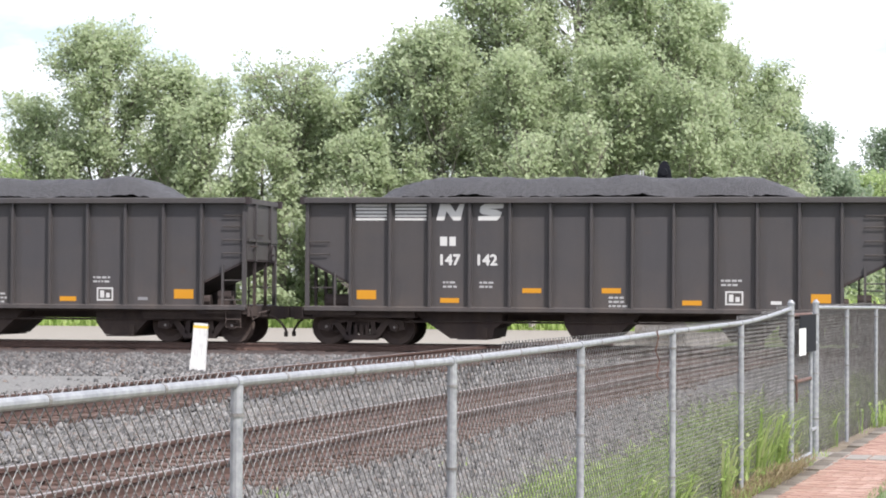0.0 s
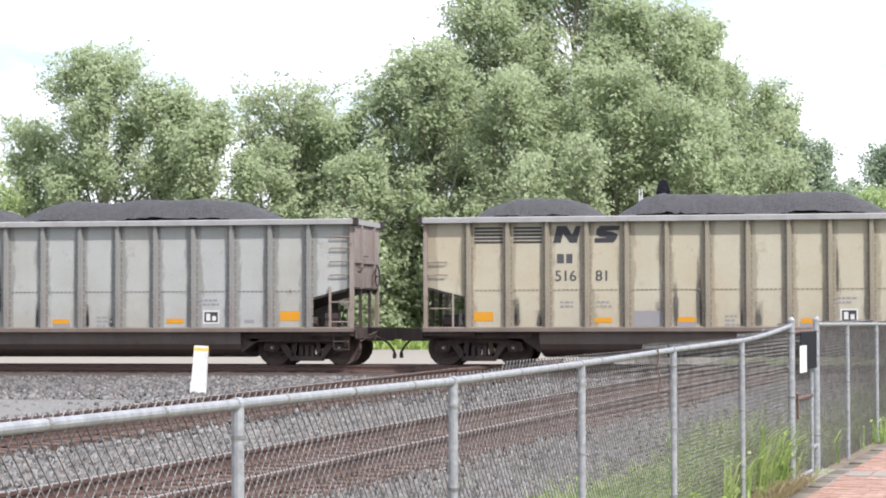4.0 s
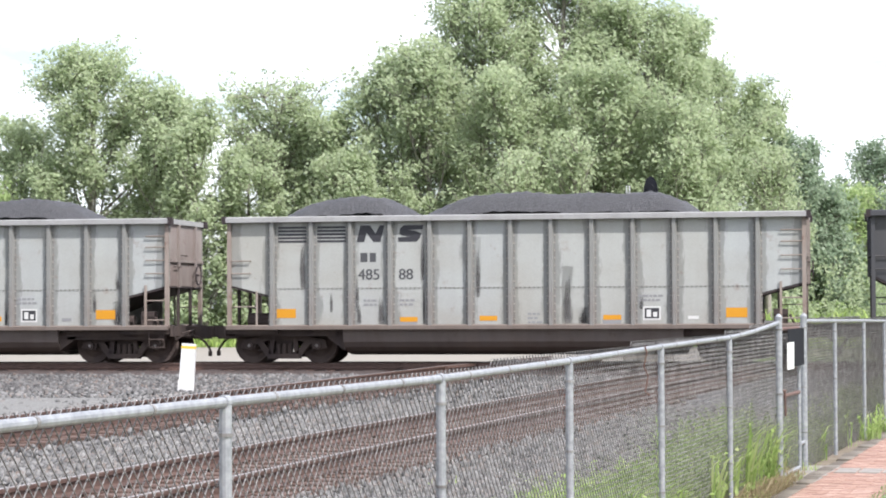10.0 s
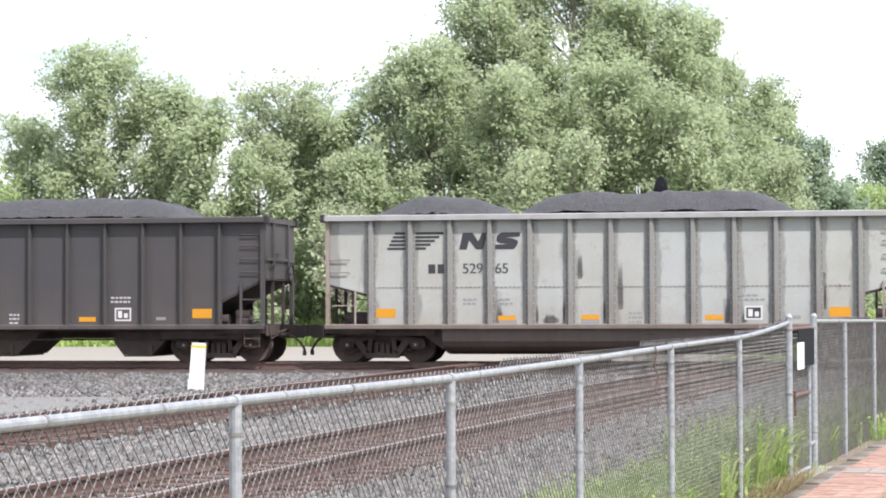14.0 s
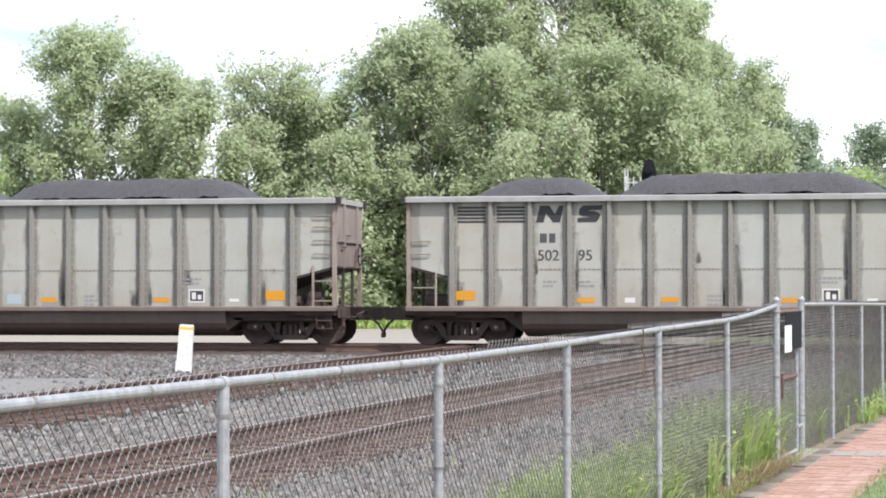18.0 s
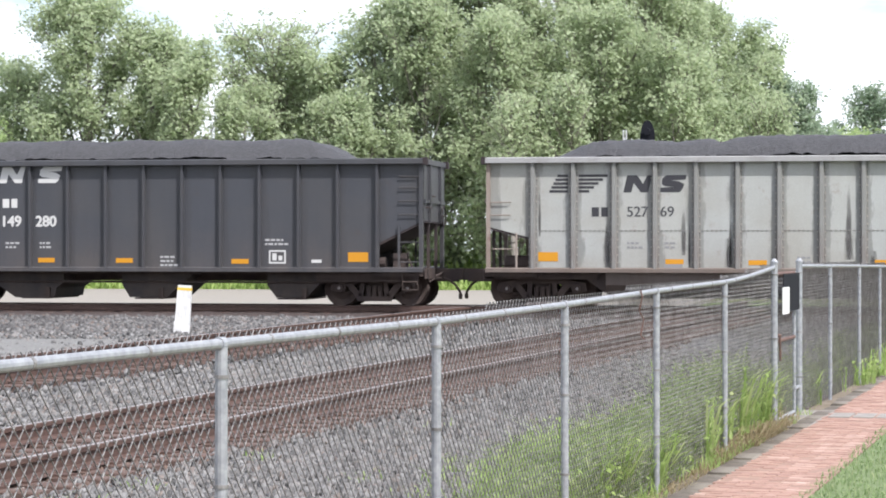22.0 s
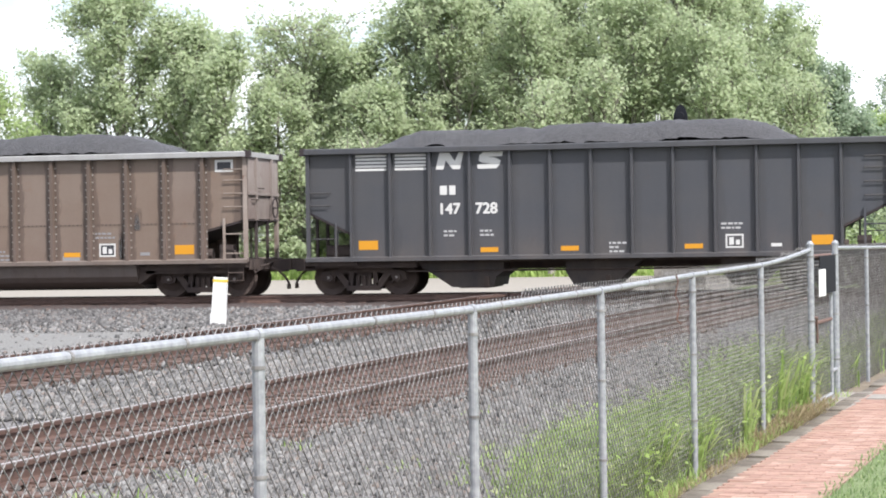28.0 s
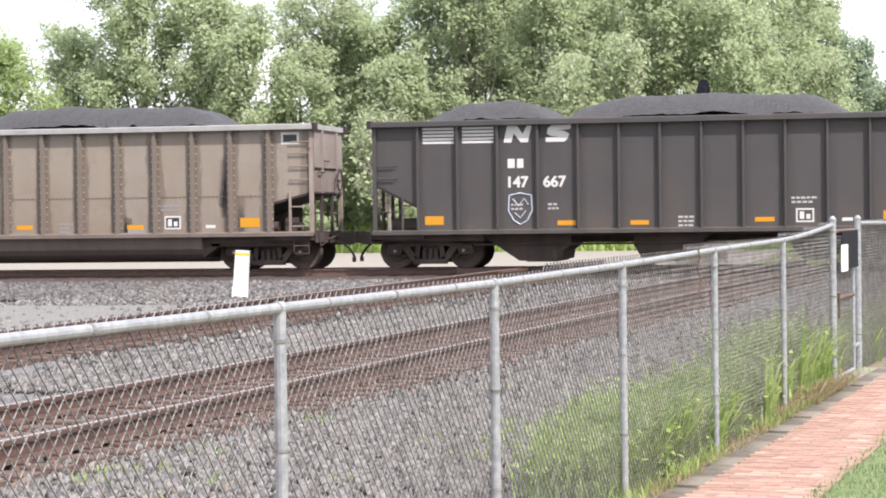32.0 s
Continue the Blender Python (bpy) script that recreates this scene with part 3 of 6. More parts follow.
def track(name, at, s0, s1, label):
    """A track along at(s) -> (centre, across, height), with rails, plates and sleepers."""
    thing = tagged(new(name), label, "railway track", "railway tracks", "structure")
    steps = np.linspace(s0, s1, int((s1 - s0) / 4) + 2)
    for side in (-0.7535, 0.7535):
        g, top = Geo(), Geo()
        v, w = [], len(RAIL_OUTLINE)
        for s in steps:
            c, across, z = at(s)
            v += [(c.x + across.x * (side + o), c.y + across.y * (side + o), z + h) for o, h in RAIL_OUTLINE]
        f = [(i * w + j, i * w + (j + 1) % w, (i + 1) * w + (j + 1) % w, (i + 1) * w + j) for i in range(len(steps) - 1) for j in range(w)]
        g.add(v, f)
        rail = put("rail", g, M["rail"], thing)
        v = []
        for s in steps:
            c, across, z = at(s)
            v += [(c.x + across.x * (side + o), c.y + across.y * (side + o), z + h) for o, h in ((-0.026, 0.001), (0.026, 0.001), (0.026, 0.003), (-0.026, 0.003))]
        f = [(i * 4 + j, i * 4 + (j + 1) % 4, i * 4 + 4 + (j + 1) % 4, i * 4 + 4 + j) for i in range(len(steps) - 1) for j in range(4)]
        put("rail_head", Geo().add(v, f), M["rail_head"], rail, label="worn bright running surface")
    tie = shared("sleeper", lambda: Geo().prism([(-0.115, -0.18), (0.115, -0.18), (0.115, -0.012), (0.10, 0.0), (-0.10, 0.0), (-0.115, -0.012)], -1.3, 1.3, "y"))
    plate = shared("tie_plate", lambda: Geo().box(-0.09, 0.09, -0.94, -0.57, 0.0, 0.018).box(-0.09, 0.09, 0.57, 0.94, 0.0, 0.018))
    s = s0
    while s < s1:
        c, across, z = at(s)
        turn = math.atan2(across.y, across.x) - math.pi / 2 + random.uniform(-0.02, 0.02)
        m = Matrix.Translation((c.x + random.uniform(-0.04, 0.04) * across.x, c.y, z - 0.172 - random.uniform(0.0, 0.012))) @ Matrix.Rotation(turn, 4, "Z")
        o = put("sleeper", tie, M["sleeper"], thing, m)
        put("tie_plate", plate, M["rail"], o)
        s += 0.53
    return thing


for c in TRACK_NS:
    track("crossing_track", lambda s, c=c: (plan(s, c).xy, N, rail_z(plan(s, c).y)), 12.0 if c < 10 else 20.0, 63.0,
          "rusty railway track on dark sleepers crossing the train's line")
track("main_track", lambda s: (Vector((s, TRAIN_Y)), Vector((0, 1)), RAIL_Z), -42.0, 10.0, "rusty railway track on which the coal train runs")
# the same line beyond both ends of what is seen
for x0, x1 in ((-480.0, -42.3), (10.3, 470.0)):
    g = Geo()
    for side in (-0.7535, 0.7535):
        g.prism([(TRAIN_Y + side + o, RAIL_Z + h) for o, h in RAIL_OUTLINE], x0, x1, "x")
    far = put("main_track_rails", g, M["rail"])
    tagged(far, "rusty rails of the main track running on", "railway track", kind="structure")
# diamond where the far crossed track meets the train's track
for c in TRACK_NS:
    s = (TRAIN_Y - N.y * c) / U.y
    p = plan(s, c)
    dia = tagged(new("rail_crossing"), "heavy dark steel crossing of two tracks", "rail crossing", "rail crossings", "structure")
    for a in (-1, 1):
        g = Geo().box(p.x - 2.6, p.x + 2.6, TRAIN_Y + a * 0.7535 - 0.17, TRAIN_Y + a * 0.7535 - 0.10, RAIL_Z - 0.16, RAIL_Z - 0.004)
        g.box(p.x - 2.6, p.x + 2.6, TRAIN_Y + a * 0.7535 + 0.10, TRAIN_Y + a * 0.7535 + 0.17, RAIL_Z - 0.16, RAIL_Z - 0.004)
        put("guard_rail", g, M["rail"], dia)
        q = plan(s, c + a * 0.7535)
        g = Geo()
        for o in (-0.14, 0.14):
            b0, b1 = plan(s - 3.6, c + a * 0.7535 + o, RAIL_Z - 0.05), plan(s + 3.6, c + a * 0.7535 + o, RAIL_Z - 0.05)
            g.tube(b0, b1, 0.045, 6)
        put("cross_rail", g, M["rail"], dia)

# ---- fence ----


def chain_link(length, top_of, z0=0.03):
    """Woven wire between two posts along +x: zigzag wires hooked into one another, the strands that rise to the right on the near side."""
    h, r, d = 0.0359, 0.0029, 0.006
    starts, ends, depth = [], [], []
    for k in range(int(length / h)):
        rows = int((top_of((k + 0.5) * h) - z0) / h)
        j = np.arange(rows)
        xa, xb = (k + (j + k) % 2) * h, (k + (j + 1 + k) % 2) * h
        za = z0 + j * h
        over = 0.06 * (xb - xa)
        starts.append(np.stack([xa - over, za - 0.06 * h], -1))
        ends.append(np.stack([xb + over, za + 1.06 * h], -1))
        depth.append(np.where(xb > xa, -d, d))
    a, b, d = np.concatenate(starts), np.concatenate(ends), np.concatenate(depth)
    n = len(a)
    v = np.zeros((n, 6, 3))
    for i, p in ((0, a), (3, b)):
        for q, (ox, oy, oz) in enumerate(((-1.0, 0.6, 0.3), (1.0, 0.6, 0.0), (0.0, -1.1, 0.0))):
            v[:, i + q] = np.stack([p[:, 0] + ox * r, d + oy * r, p[:, 1] + oz * r], -1)
    f = np.array([(0, 1, 4, 3), (1, 2, 5, 4), (2, 0, 3, 5)])[None] + 6 * np.arange(n)[:, None, None]
    return v.reshape(-1, 3), f.reshape(-1, 4)


fence = tagged(new("chain_link_fence"), "galvanised chain-link fence with a pipe top rail along the footpath", "fence")
GATE_TOP = 1.73
GATE_A, GATE_B = 23.0, 24.97
post_ss = [2.0, 4.98, 7.95, 10.83, 13.65, 16.66, 19.86, GATE_A]
after_ss = [GATE_B, 27.94, 31.4, 34.4, 37.4, 40.4, 43.4, 46.4, 49.4]


def rail_height(s):
    """The top rail swings up to the tall gate posts."""
    return float(np.interp(s, (-1.0, 10.83, 13.65, 16.66, 19.86, 20.6, 21.4, 22.2, 23.0, 24.97, 31.4, 49.4), (1.51, 1.50, 1.52, 1.555, 1.58, 1.595, 1.62, 1.652, 1.69, 1.69, 1.65, 1.50)))


def fence_post(s, top, r):
    p = plan(s, FENCE_N)
    g = Geo()
    g.tube((p.x, p.y, -0.3), (p.x, p.y, top), r, 12)
    ob = put("post", g, M["galv"], fence)
    if r > 0.03:
        cap = Geo().tube((p.x, p.y, top), (p.x, p.y, top + 0.02), r * 1.15, 12).tube((p.x, p.y, top + 0.02), (p.x, p.y, top + 0.05), r * 1.1, 12, r * 0.4)
        put("post_cap", cap, M["galv"], ob)
    else:       # loop through which the rail passes
        a, b = plan(s - 0.025, FENCE_N + 0.004, rail_height(s - 0.025)), plan(s + 0.025, FENCE_N + 0.004, rail_height(s + 0.025))
        put("rail_loop", Geo().tube(a, b, 0.027, 12), M["galv"], ob)
    for h in (0.45, 0.95, top - 0.12):
        put("tie_wire", Geo().tube((p.x, p.y, h), (p.x, p.y, h + 0.014), r * 1.22, 10), M["wire"], ob)
    return ob


for ss in (post_ss, after_ss):
    for s in ss:
        gate = s in (GATE_A, GATE_B)
        fence_post(s, GATE_TOP if gate else rail_height(s) - 0.012, 0.036 if gate else 0.0245)
    for a, b in zip(ss, ss[1:]):
        steps = [a + (b - a) * i / 8 for i in range(9)]
        rail = put("top_rail", Geo().pipe([plan(s, FENCE_N + 0.004, rail_height(s)) for s in steps], 0.021, 12), M["galv"], fence)
        for i in (1.4, 3.7, 6.1):
            s = a + (b - a) * i / 8
            q = plan(s, FENCE_N + 0.004, rail_height(s))
            d = plan(s + 0.02, FENCE_N + 0.004, rail_height(s + 0.02)) - q
            put("rail_tie", Geo().tube(q, q + d, 0.0235, 10), M["wire"], rail)
        v, f = chain_link(b - a, lambda x, a=a: rail_height(a + x) + 0.066)
        n_, s_ = FENCE_N + 0.03 - v[:, 1], a + v[:, 0]
        w = np.stack([U.x * s_ + N.x * n_, U.y * s_ + N.y * n_, v[:, 2]], -1)
        put("wire_mesh", mesh_np("wire_mesh", w, f), M["wire"], fence, label="weathered diamond wire mesh")

# a loose end of wire that hangs from the rail
p = plan(15.9, FENCE_N - 0.03, rail_height(15.9))
put("loose_wire", Geo().pipe([p + Vector(o) for o in ((0, 0, 0.03), (0.012, 0, -0.02), (-0.01, 0.01, -0.12), (0.02, 0.02, -0.19), (0.0, 0.0, -0.30), (0.03, 0, -0.33))], 0.006, 5), M["gate_rust"], fence, label="dark loose wire hanging from the rail")

# the narrow gate between the two tall posts
gate = tagged(new("fence_gate"), "closed rusty steel gate with a wire infill and a white notice", "gate")
ga, gb = GATE_A + 0.10, GATE_B - 0.42
for z in (0.10, 0.92, 1.62):
    put("gate_bar", Geo().tube(plan(ga, FENCE_N, z), plan(gb, FENCE_N, z), 0.02, 8), M["gate_rust"] if z > 0.5 else M["galv"], gate)
for s in (ga, gb):
    put("gate_stile", Geo().tube(plan(s, FENCE_N, 0.06), plan(s, FENCE_N, 1.64), 0.021, 8), M["galv"], gate)
v, f = chain_link(gb - ga, lambda x: 1.6, 0.1)
n_, s_ = FENCE_N + 0.02 - v[:, 1], ga + v[:, 0]
put("wire_mesh", mesh_np("wire_mesh", np.stack([U.x * s_ + N.x * n_, U.y * s_ + N.y * n_, v[:, 2]], -1), f), M["wire"], gate)
for z in (0.35, 1.3):
    put("hinge", Geo().tube(plan(GATE_B - 0.45, FENCE_N, z), plan(GATE_B + 0.03, FENCE_N, z), 0.022, 8), M["galv"], gate)
put("latch", Geo().tube(plan(GATE_A - 0.02, FENCE_N, 1.0), plan(GATE_A + 0.2, FENCE_N - 0.03, 0.98), 0.018, 8).tube(plan(GATE_A + 0.2, FENCE_N - 0.03, 0.98), plan(GATE_A + 0.24, FENCE_N - 0.03, 0.72), 0.012, 8), M["gate_rust"], gate)
c0, c1 = plan(GATE_A + 0.30, FENCE_N - 0.05, 0), plan(GATE_B - 0.40, FENCE_N - 0.05, 0)


def upright_plate(p, q, z0, z1, thick):
    d = Vector((q.x - p.x, q.y - p.y, 0)).normalized().cross(Vector((0, 0, 1))) * thick
    v = [(p.x, p.y, z0), (q.x, q.y, z0), (q.x, q.y, z1), (p.x, p.y, z1)]
    v += [(x + d.x, y + d.y, z) for x, y, z in v]
    return Geo().add(v, [(0, 1, 2, 3), (7, 6, 5, 4), (0, 4, 5, 1), (1, 5, 6, 2), (2, 6, 7, 3), (3, 7, 4, 0)])


put("backing_plate", upright_plate(c0, c1, 1.22, 1.62, 0.006), M["signal_black"], gate, label="black backing plate")
m0, m1 = plan(GATE_A + 0.16, FENCE_N - 0.062, 0), plan(GATE_A + 0.66, FENCE_N - 0.062, 0)
put("notice", upright_plate(m0, m1, 1.20, 1.48, 0.006), M["white_sign"], gate, label="blank white notice board")

# ---- footpath ----
PATH_N0, PATH_N1 = 2.10, 2.88
path = put("footpath", Geo().add([plan(-6, PATH_N0 - 0.02, 0.0), plan(-6, PATH_N1 + 0.02, 0.0), plan(70, PATH_N1 + 0.02, 0.0), plan(70, PATH_N0 - 0.02, 0.0)] +
           [plan(-6, PATH_N0 - 0.02, 0.039), plan(-6, PATH_N1 + 0.02, 0.039), plan(70, PATH_N1 + 0.02, 0.039), plan(70, PATH_N0 - 0.02, 0.039)], BOX_F), M["sand"])
tagged(path, "red brick footpath laid in earth beside the fence", "footpath", kind="structure")
lawn = put("lawn", Geo().add([plan(-6, -8, -0.06), plan(-6, PATH_N0 - 0.025, -0.06), plan(70, PATH_N0 - 0.025, -0.06), plan(70, -8, -0.06)] +
           [plan(-6, -8, 0.03), plan(-6, PATH_N0 - 0.025, 0.03), plan(70, PATH_N0 - 0.025, 0.03), plan(70, -8, 0.03)], BOX_F), M["turf"])
tagged(lawn, "short green lawn level with the footpath", "lawn", kind="structure")
verge = put("verge", Geo().add([plan(-6, PATH_N1 + 0.02, -0.06), plan(-6, 3.75, -0.06), plan(70, 3.75, -0.06), plan(70, PATH_N1 + 0.02, -0.06)] +
            [plan(-6, PATH_N1 + 0.02, 0.01), plan(-6, 3.75, 0.012), plan(70, 3.75, 0.012), plan(70, PATH_N1 + 0.02, 0.01)], BOX_F), M["earth"])
tagged(verge, "bare brown earth strip under the fence", "verge", kind="structure")
kerb_me = shared("kerb_stone", lambda: Geo().prism([(-0.10, 0), (0.10, 0), (0.10, 0.06), (0.085, 0.075), (-0.085, 0.075), (-0.10, 0.06)], -0.595, 0.595, "y"))
edging = tagged(new("path_edging"), "weathered brownish concrete edging stones sunk beside the path", "edging", kind="structure")
s = 9.0
turn_u = math.atan2(U.y, U.x) - math.pi / 2
while s < 48:
    if not 22.8 < s < 23.6:
        p = plan(s, PATH_N1 + 0.125, 0.0)
        put("edging_stone", kerb_me, M["edging"], edging, Matrix.Translation((p.x, p.y, random.uniform(-0.05, -0.02))) @ Matrix.Rotation(turn_u + random.uniform(-0.04, 0.04), 4, "Z"))
    s += 1.22
slab = put("gate_slab", Geo().add([plan(23.1, 2.90, 0.0), plan(23.1, 3.65, 0.0), plan(25.6, 3.65, 0.0), plan(25.6, 2.90, 0.0), plan(23.1, 2.90, 0.045), plan(23.1, 3.65, 0.045), plan(25.6, 3.65, 0.045), plan(25.6, 2.90, 0.045)], BOX_F), M["concrete"])
tagged(slab, "weathered concrete slab under the gate", "slab", kind="structure")
# a grey band across the path at the gate
band = tagged(new("path_band"), "grey concrete slabs set across the brick path", "paving", kind="structure")
for a, b in ((2.11, 2.36), (2.375, 2.61), (2.625, 2.87)):
    put("slab", Geo().add([plan(24.55, a, 0.0), plan(24.55, b, 0.0), plan(25.2, b, 0.0), plan(25.2, a, 0.0), plan(24.56, a + 0.006, 0.052), plan(24.56, b - 0.006, 0.052), plan(25.19, b - 0.006, 0.052), plan(25.19, a + 0.006, 0.052)], BOX_F), M["concrete"], band)

# ---- marker post ----
marker = tagged(new("marker_post"), "white painted wooden marker post with a yellow band", "marker post")
marker.matrix_world = pose(-13.06, 43.6, bed_z(-13.06, 43.6) - 0.03, 0, 3.4, 8)
body = Geo().prism([(-0.155, -0.2), (0.155, -0.2), (0.15, 0.93), (-0.13, 0.93)], -0.07, 0.07, "y")
put("post_body", body, M["white_wood"], marker)
put("top_band", Geo().box(-0.135, 0.153, -0.073, 0.073, 0.93, 0.985), M["yellow_cap"], marker, label="weathered yellow band")
put("post_head", Geo().box(-0.125, 0.145, -0.07, 0.07, 0.985, 1.03), M["white_wood"], marker)
put("lower_board", Geo().box(-0.16, 0.163, -0.082, -0.07, -0.1, 0.30), M["white_wood"], marker)

# ---- signal ----
signal = tagged(new("railway_signal"), "silver railway signal mast with two black heads and a caged ladder", "railway signal")
signal.matrix_world = pose(-5.35, 63.2, 0.27)
put("foundation", Geo().add([(-0.7, -0.6, 0), (0.7, -0.6, 0), (0.7, 0.6, 0), (-0.7, 0.6, 0), (-0.30, -0.28, 1.36), (0.30, -0.28, 1.36), (0.30, 0.28, 1.36), (-0.30, 0.28, 1.36)], BOX_F).box(-0.68, 0.68, -0.55, 0.55, 0, 0.95), M["concrete"], signal)
put("base_box", Geo().box(-0.17, 0.17, -0.16, 0.16, 1.34, 1.78), M["signal_silver"], signal)
put("mast", Geo().tube((0, 0, 1.5), (0, 0, 4.52), 0.07, 12), M["signal_silver"], signal)
g = Geo()
for dx in (-0.56, -0.48):
    g.tube((dx, -0.35, 0.9), (dx, -0.35, 5.0), 0.018, 6)
for i in range(14):
    g.tube((-0.56, -0.35, 1.0 + 0.29 * i), (-0.48, -0.35, 1.0 + 0.29 * i), 0.012, 6)
put("ladder", g, M["signal_silver"], signal)
for z in (2.6, 4.02):
    put("platform", Geo().box(-0.56, 0.1, -0.6, -0.05, z - 0.03, z).tube((-0.45, -0.3, z), (0, -0.05, z - 0.3), 0.02, 6), M["signal_silver"], signal)
    g = Geo()
    for h in (0.28, 0.56):
        g.path([(-0.5, -0.05, z + h), (-0.5, -0.6, z + h), (-0.1, -0.6, z + h), (-0.1, -0.05, z + h)], 0.016, 6)
    for x in (-0.5, -0.3, -0.1):
        g.tube((x, -0.6, z), (x, -0.6, z + 0.72), 0.014, 6)
    put("guard_cage", g, M["signal_silver"], signal)
for z, hh in ((4.78, 0.50), (2.75, 0.48)):
    head = put("signal_head", Geo().prism([(0.10 + 0.21 * math.cos(a), z + hh * math.sin(a)) for a in (2 * math.pi * i / 16 for i in range(16))], -0.16, -0.10, "y"), M["signal_black"], signal, label="oval black signal backboard")
    put("bracket", Geo().tube((0, -0.02, z), (0.10, -0.12, z), 0.03, 8), M["signal_silver"], head)
    for dz in (0.18, -0.18):
        put("lamp_hood", Geo().tube((0.10, -0.16, z + dz), (0.10, -0.42, z + dz - 0.02), 0.1, 10), M["signal_black"], head)

# ---- trees ----


def leaves(centres, normals, size, seed):
    """Small pointed leaf clumps, each a bent pair of faces; size is one number or one for each."""
    r = np.random.default_rng(seed)
    n = len(centres)
    d = r.normal(size=(n, 3)) + normals * 0.7 + np.array(SUN_WAY) * 1.0
    d /= np.linalg.norm(d, axis=1, keepdims=True)
    t = np.cross(d, r.normal(size=(n, 3)))
    t /= np.linalg.norm(t, axis=1, keepdims=True)
    b = np.cross(d, t)
    s = (size * r.uniform(0.55, 1.4, n))[:, None]
    c = centres
    v = np.stack([c - t * s, c + b * s * 0.56 + d * s * 0.18, c + t * s, c - b * s * 0.56 + d * s * 0.18], 1)
    f = np.array([(0, 1, 2), (0, 2, 3)])[None] + 4 * np.arange(n)[:, None, None]
    return v.reshape(-1, 3), f.reshape(-1, 3)


def tree(x, y, height, radius, count, seed, mat, label, base=0.25, lean=(0.0, 0.0), leaf=0.08, lobes=26, flat=False, twigs=7, name="tree"):
    """A tapered trunk, limbs that fork into twigs, and sprays of leaves along the twigs."""
    r = np.random.default_rng(seed)
    thing = tagged(new(name), label, "tree", "trees behind the railway")
    z0 = earth_z(x, y) - 0.1
    thing.matrix_world = pose(x, y, z0)
    g = Geo()
    top = Vector((lean[0], lean[1], height * 0.9))
    mid = top * 0.5 + Vector((r.uniform(-0.3, 0.3), r.uniform(-0.3, 0.3), 0))
    rt = 0.014 * height + 0.05
    g.tube((0, 0, 0), mid, rt, 8, rt * 0.6).tube(mid, top, rt * 0.6, 7, 0.03)
    cs, ns, sz = [], [], []
    per = count / (lobes * twigs)
    for i in range(lobes):
        u = (i + 0.5) / lobes
        h = base + (1 - base) * u ** 0.85
        spread = radius * (math.sin(math.pi * min(0.14 + 0.80 * u, 1.0)) ** 0.6) * (0.72 + 0.28 * r.uniform())
        if flat:
            spread = radius * (0.45 + 0.55 * u ** 0.5) * (0.7 + 0.3 * r.uniform())
        a = i * 2.39996 + r.uniform(-0.6, 0.6)
        k = r.uniform(0.25, 1.0) ** 0.7 * 0.95
        end = Vector((math.cos(a) * spread * k + lean[0] * h, math.sin(a) * spread * k + lean[1] * h, height * h * (0.95 if u < 0.9 else 0.92) + r.uniform(-0.3, 0.3)))
        z_in = max(end.z - spread * r.uniform(0.6, 1.3), height * base * 0.6)
        root = top * min(z_in / max(top.z, 0.1), 1.0)
        elbow = (root + end) / 2 + Vector((0, 0, -0.10 * spread))
        lr = rt * 0.42 * (1 - 0.6 * u)
        g.tube(root, elbow, lr, 5, lr * 0.7).tube(elbow, end, lr * 0.7, 5, 0.02)
        reach = (radius / 3.5) ** 0.5
        out = (end - elbow).normalized()
        for q in range(twigs):
            w = Vector(r.normal(size=3)).normalized() * 0.75 + out * 0.6 + Vector((0, 0, 0.1 if flat else 0.55))
            if flat:
                w.z *= 0.5
            start = elbow.lerp(end, r.uniform(0.15, 1.0))
            lobe = reach * r.uniform(0.7, 1.75)
            tip = start + w.normalized() * lobe
            g.tube(start, tip, 0.026, 3, 0.007)
            m = max(int(per * r.uniform(0.45, 1.55)), 4)
            if tip.z < 5.2:
                m = int(m * 0.6) + 1
            along_ = r.uniform(0.12, 1.08, m) ** 0.75
            wide = (0.14 + 0.10 * lobe) * (0.55 + 0.9 * np.sin(math.pi * np.clip(along_, 0, 1)) ** 0.7)
            off = np.clip(r.normal(size=(m, 3)), -1.9, 1.9) * wide[:, None] * np.array([1.0, 1.0, 0.42 if flat else 0.8])
            p = np.array(start)[None] + along_[:, None] * np.array(tip - start)[None] + off
            cs.append(p)
            ns.append(off / (np.linalg.norm(off, axis=1, keepdims=True) + 1e-6) * 0.5 + np.array(w) * 0.3 + np.array([0, 0, 0.5]))
            sz.append(np.full(m, leaf * (1.25 if tip.z < 5.2 else 1.0)))
    put("trunk", g, M["bark"], thing)
    v, f = leaves(np.concatenate(cs), np.concatenate(ns), np.concatenate(sz), seed + 7)
    put("crown", mesh_np("crown", v, f), mat, thing)
    return thing


def at_az(az, y):
    return y * math.tan(radians(az))


POP = "tall green poplar with pale fluttering leaves behind the railway"
DARK = "broad dark green deciduous tree behind the railway"
THIN = "slender young tree with a pale trunk and thin crown"
LITE = "bright green young tree at the wood's edge"
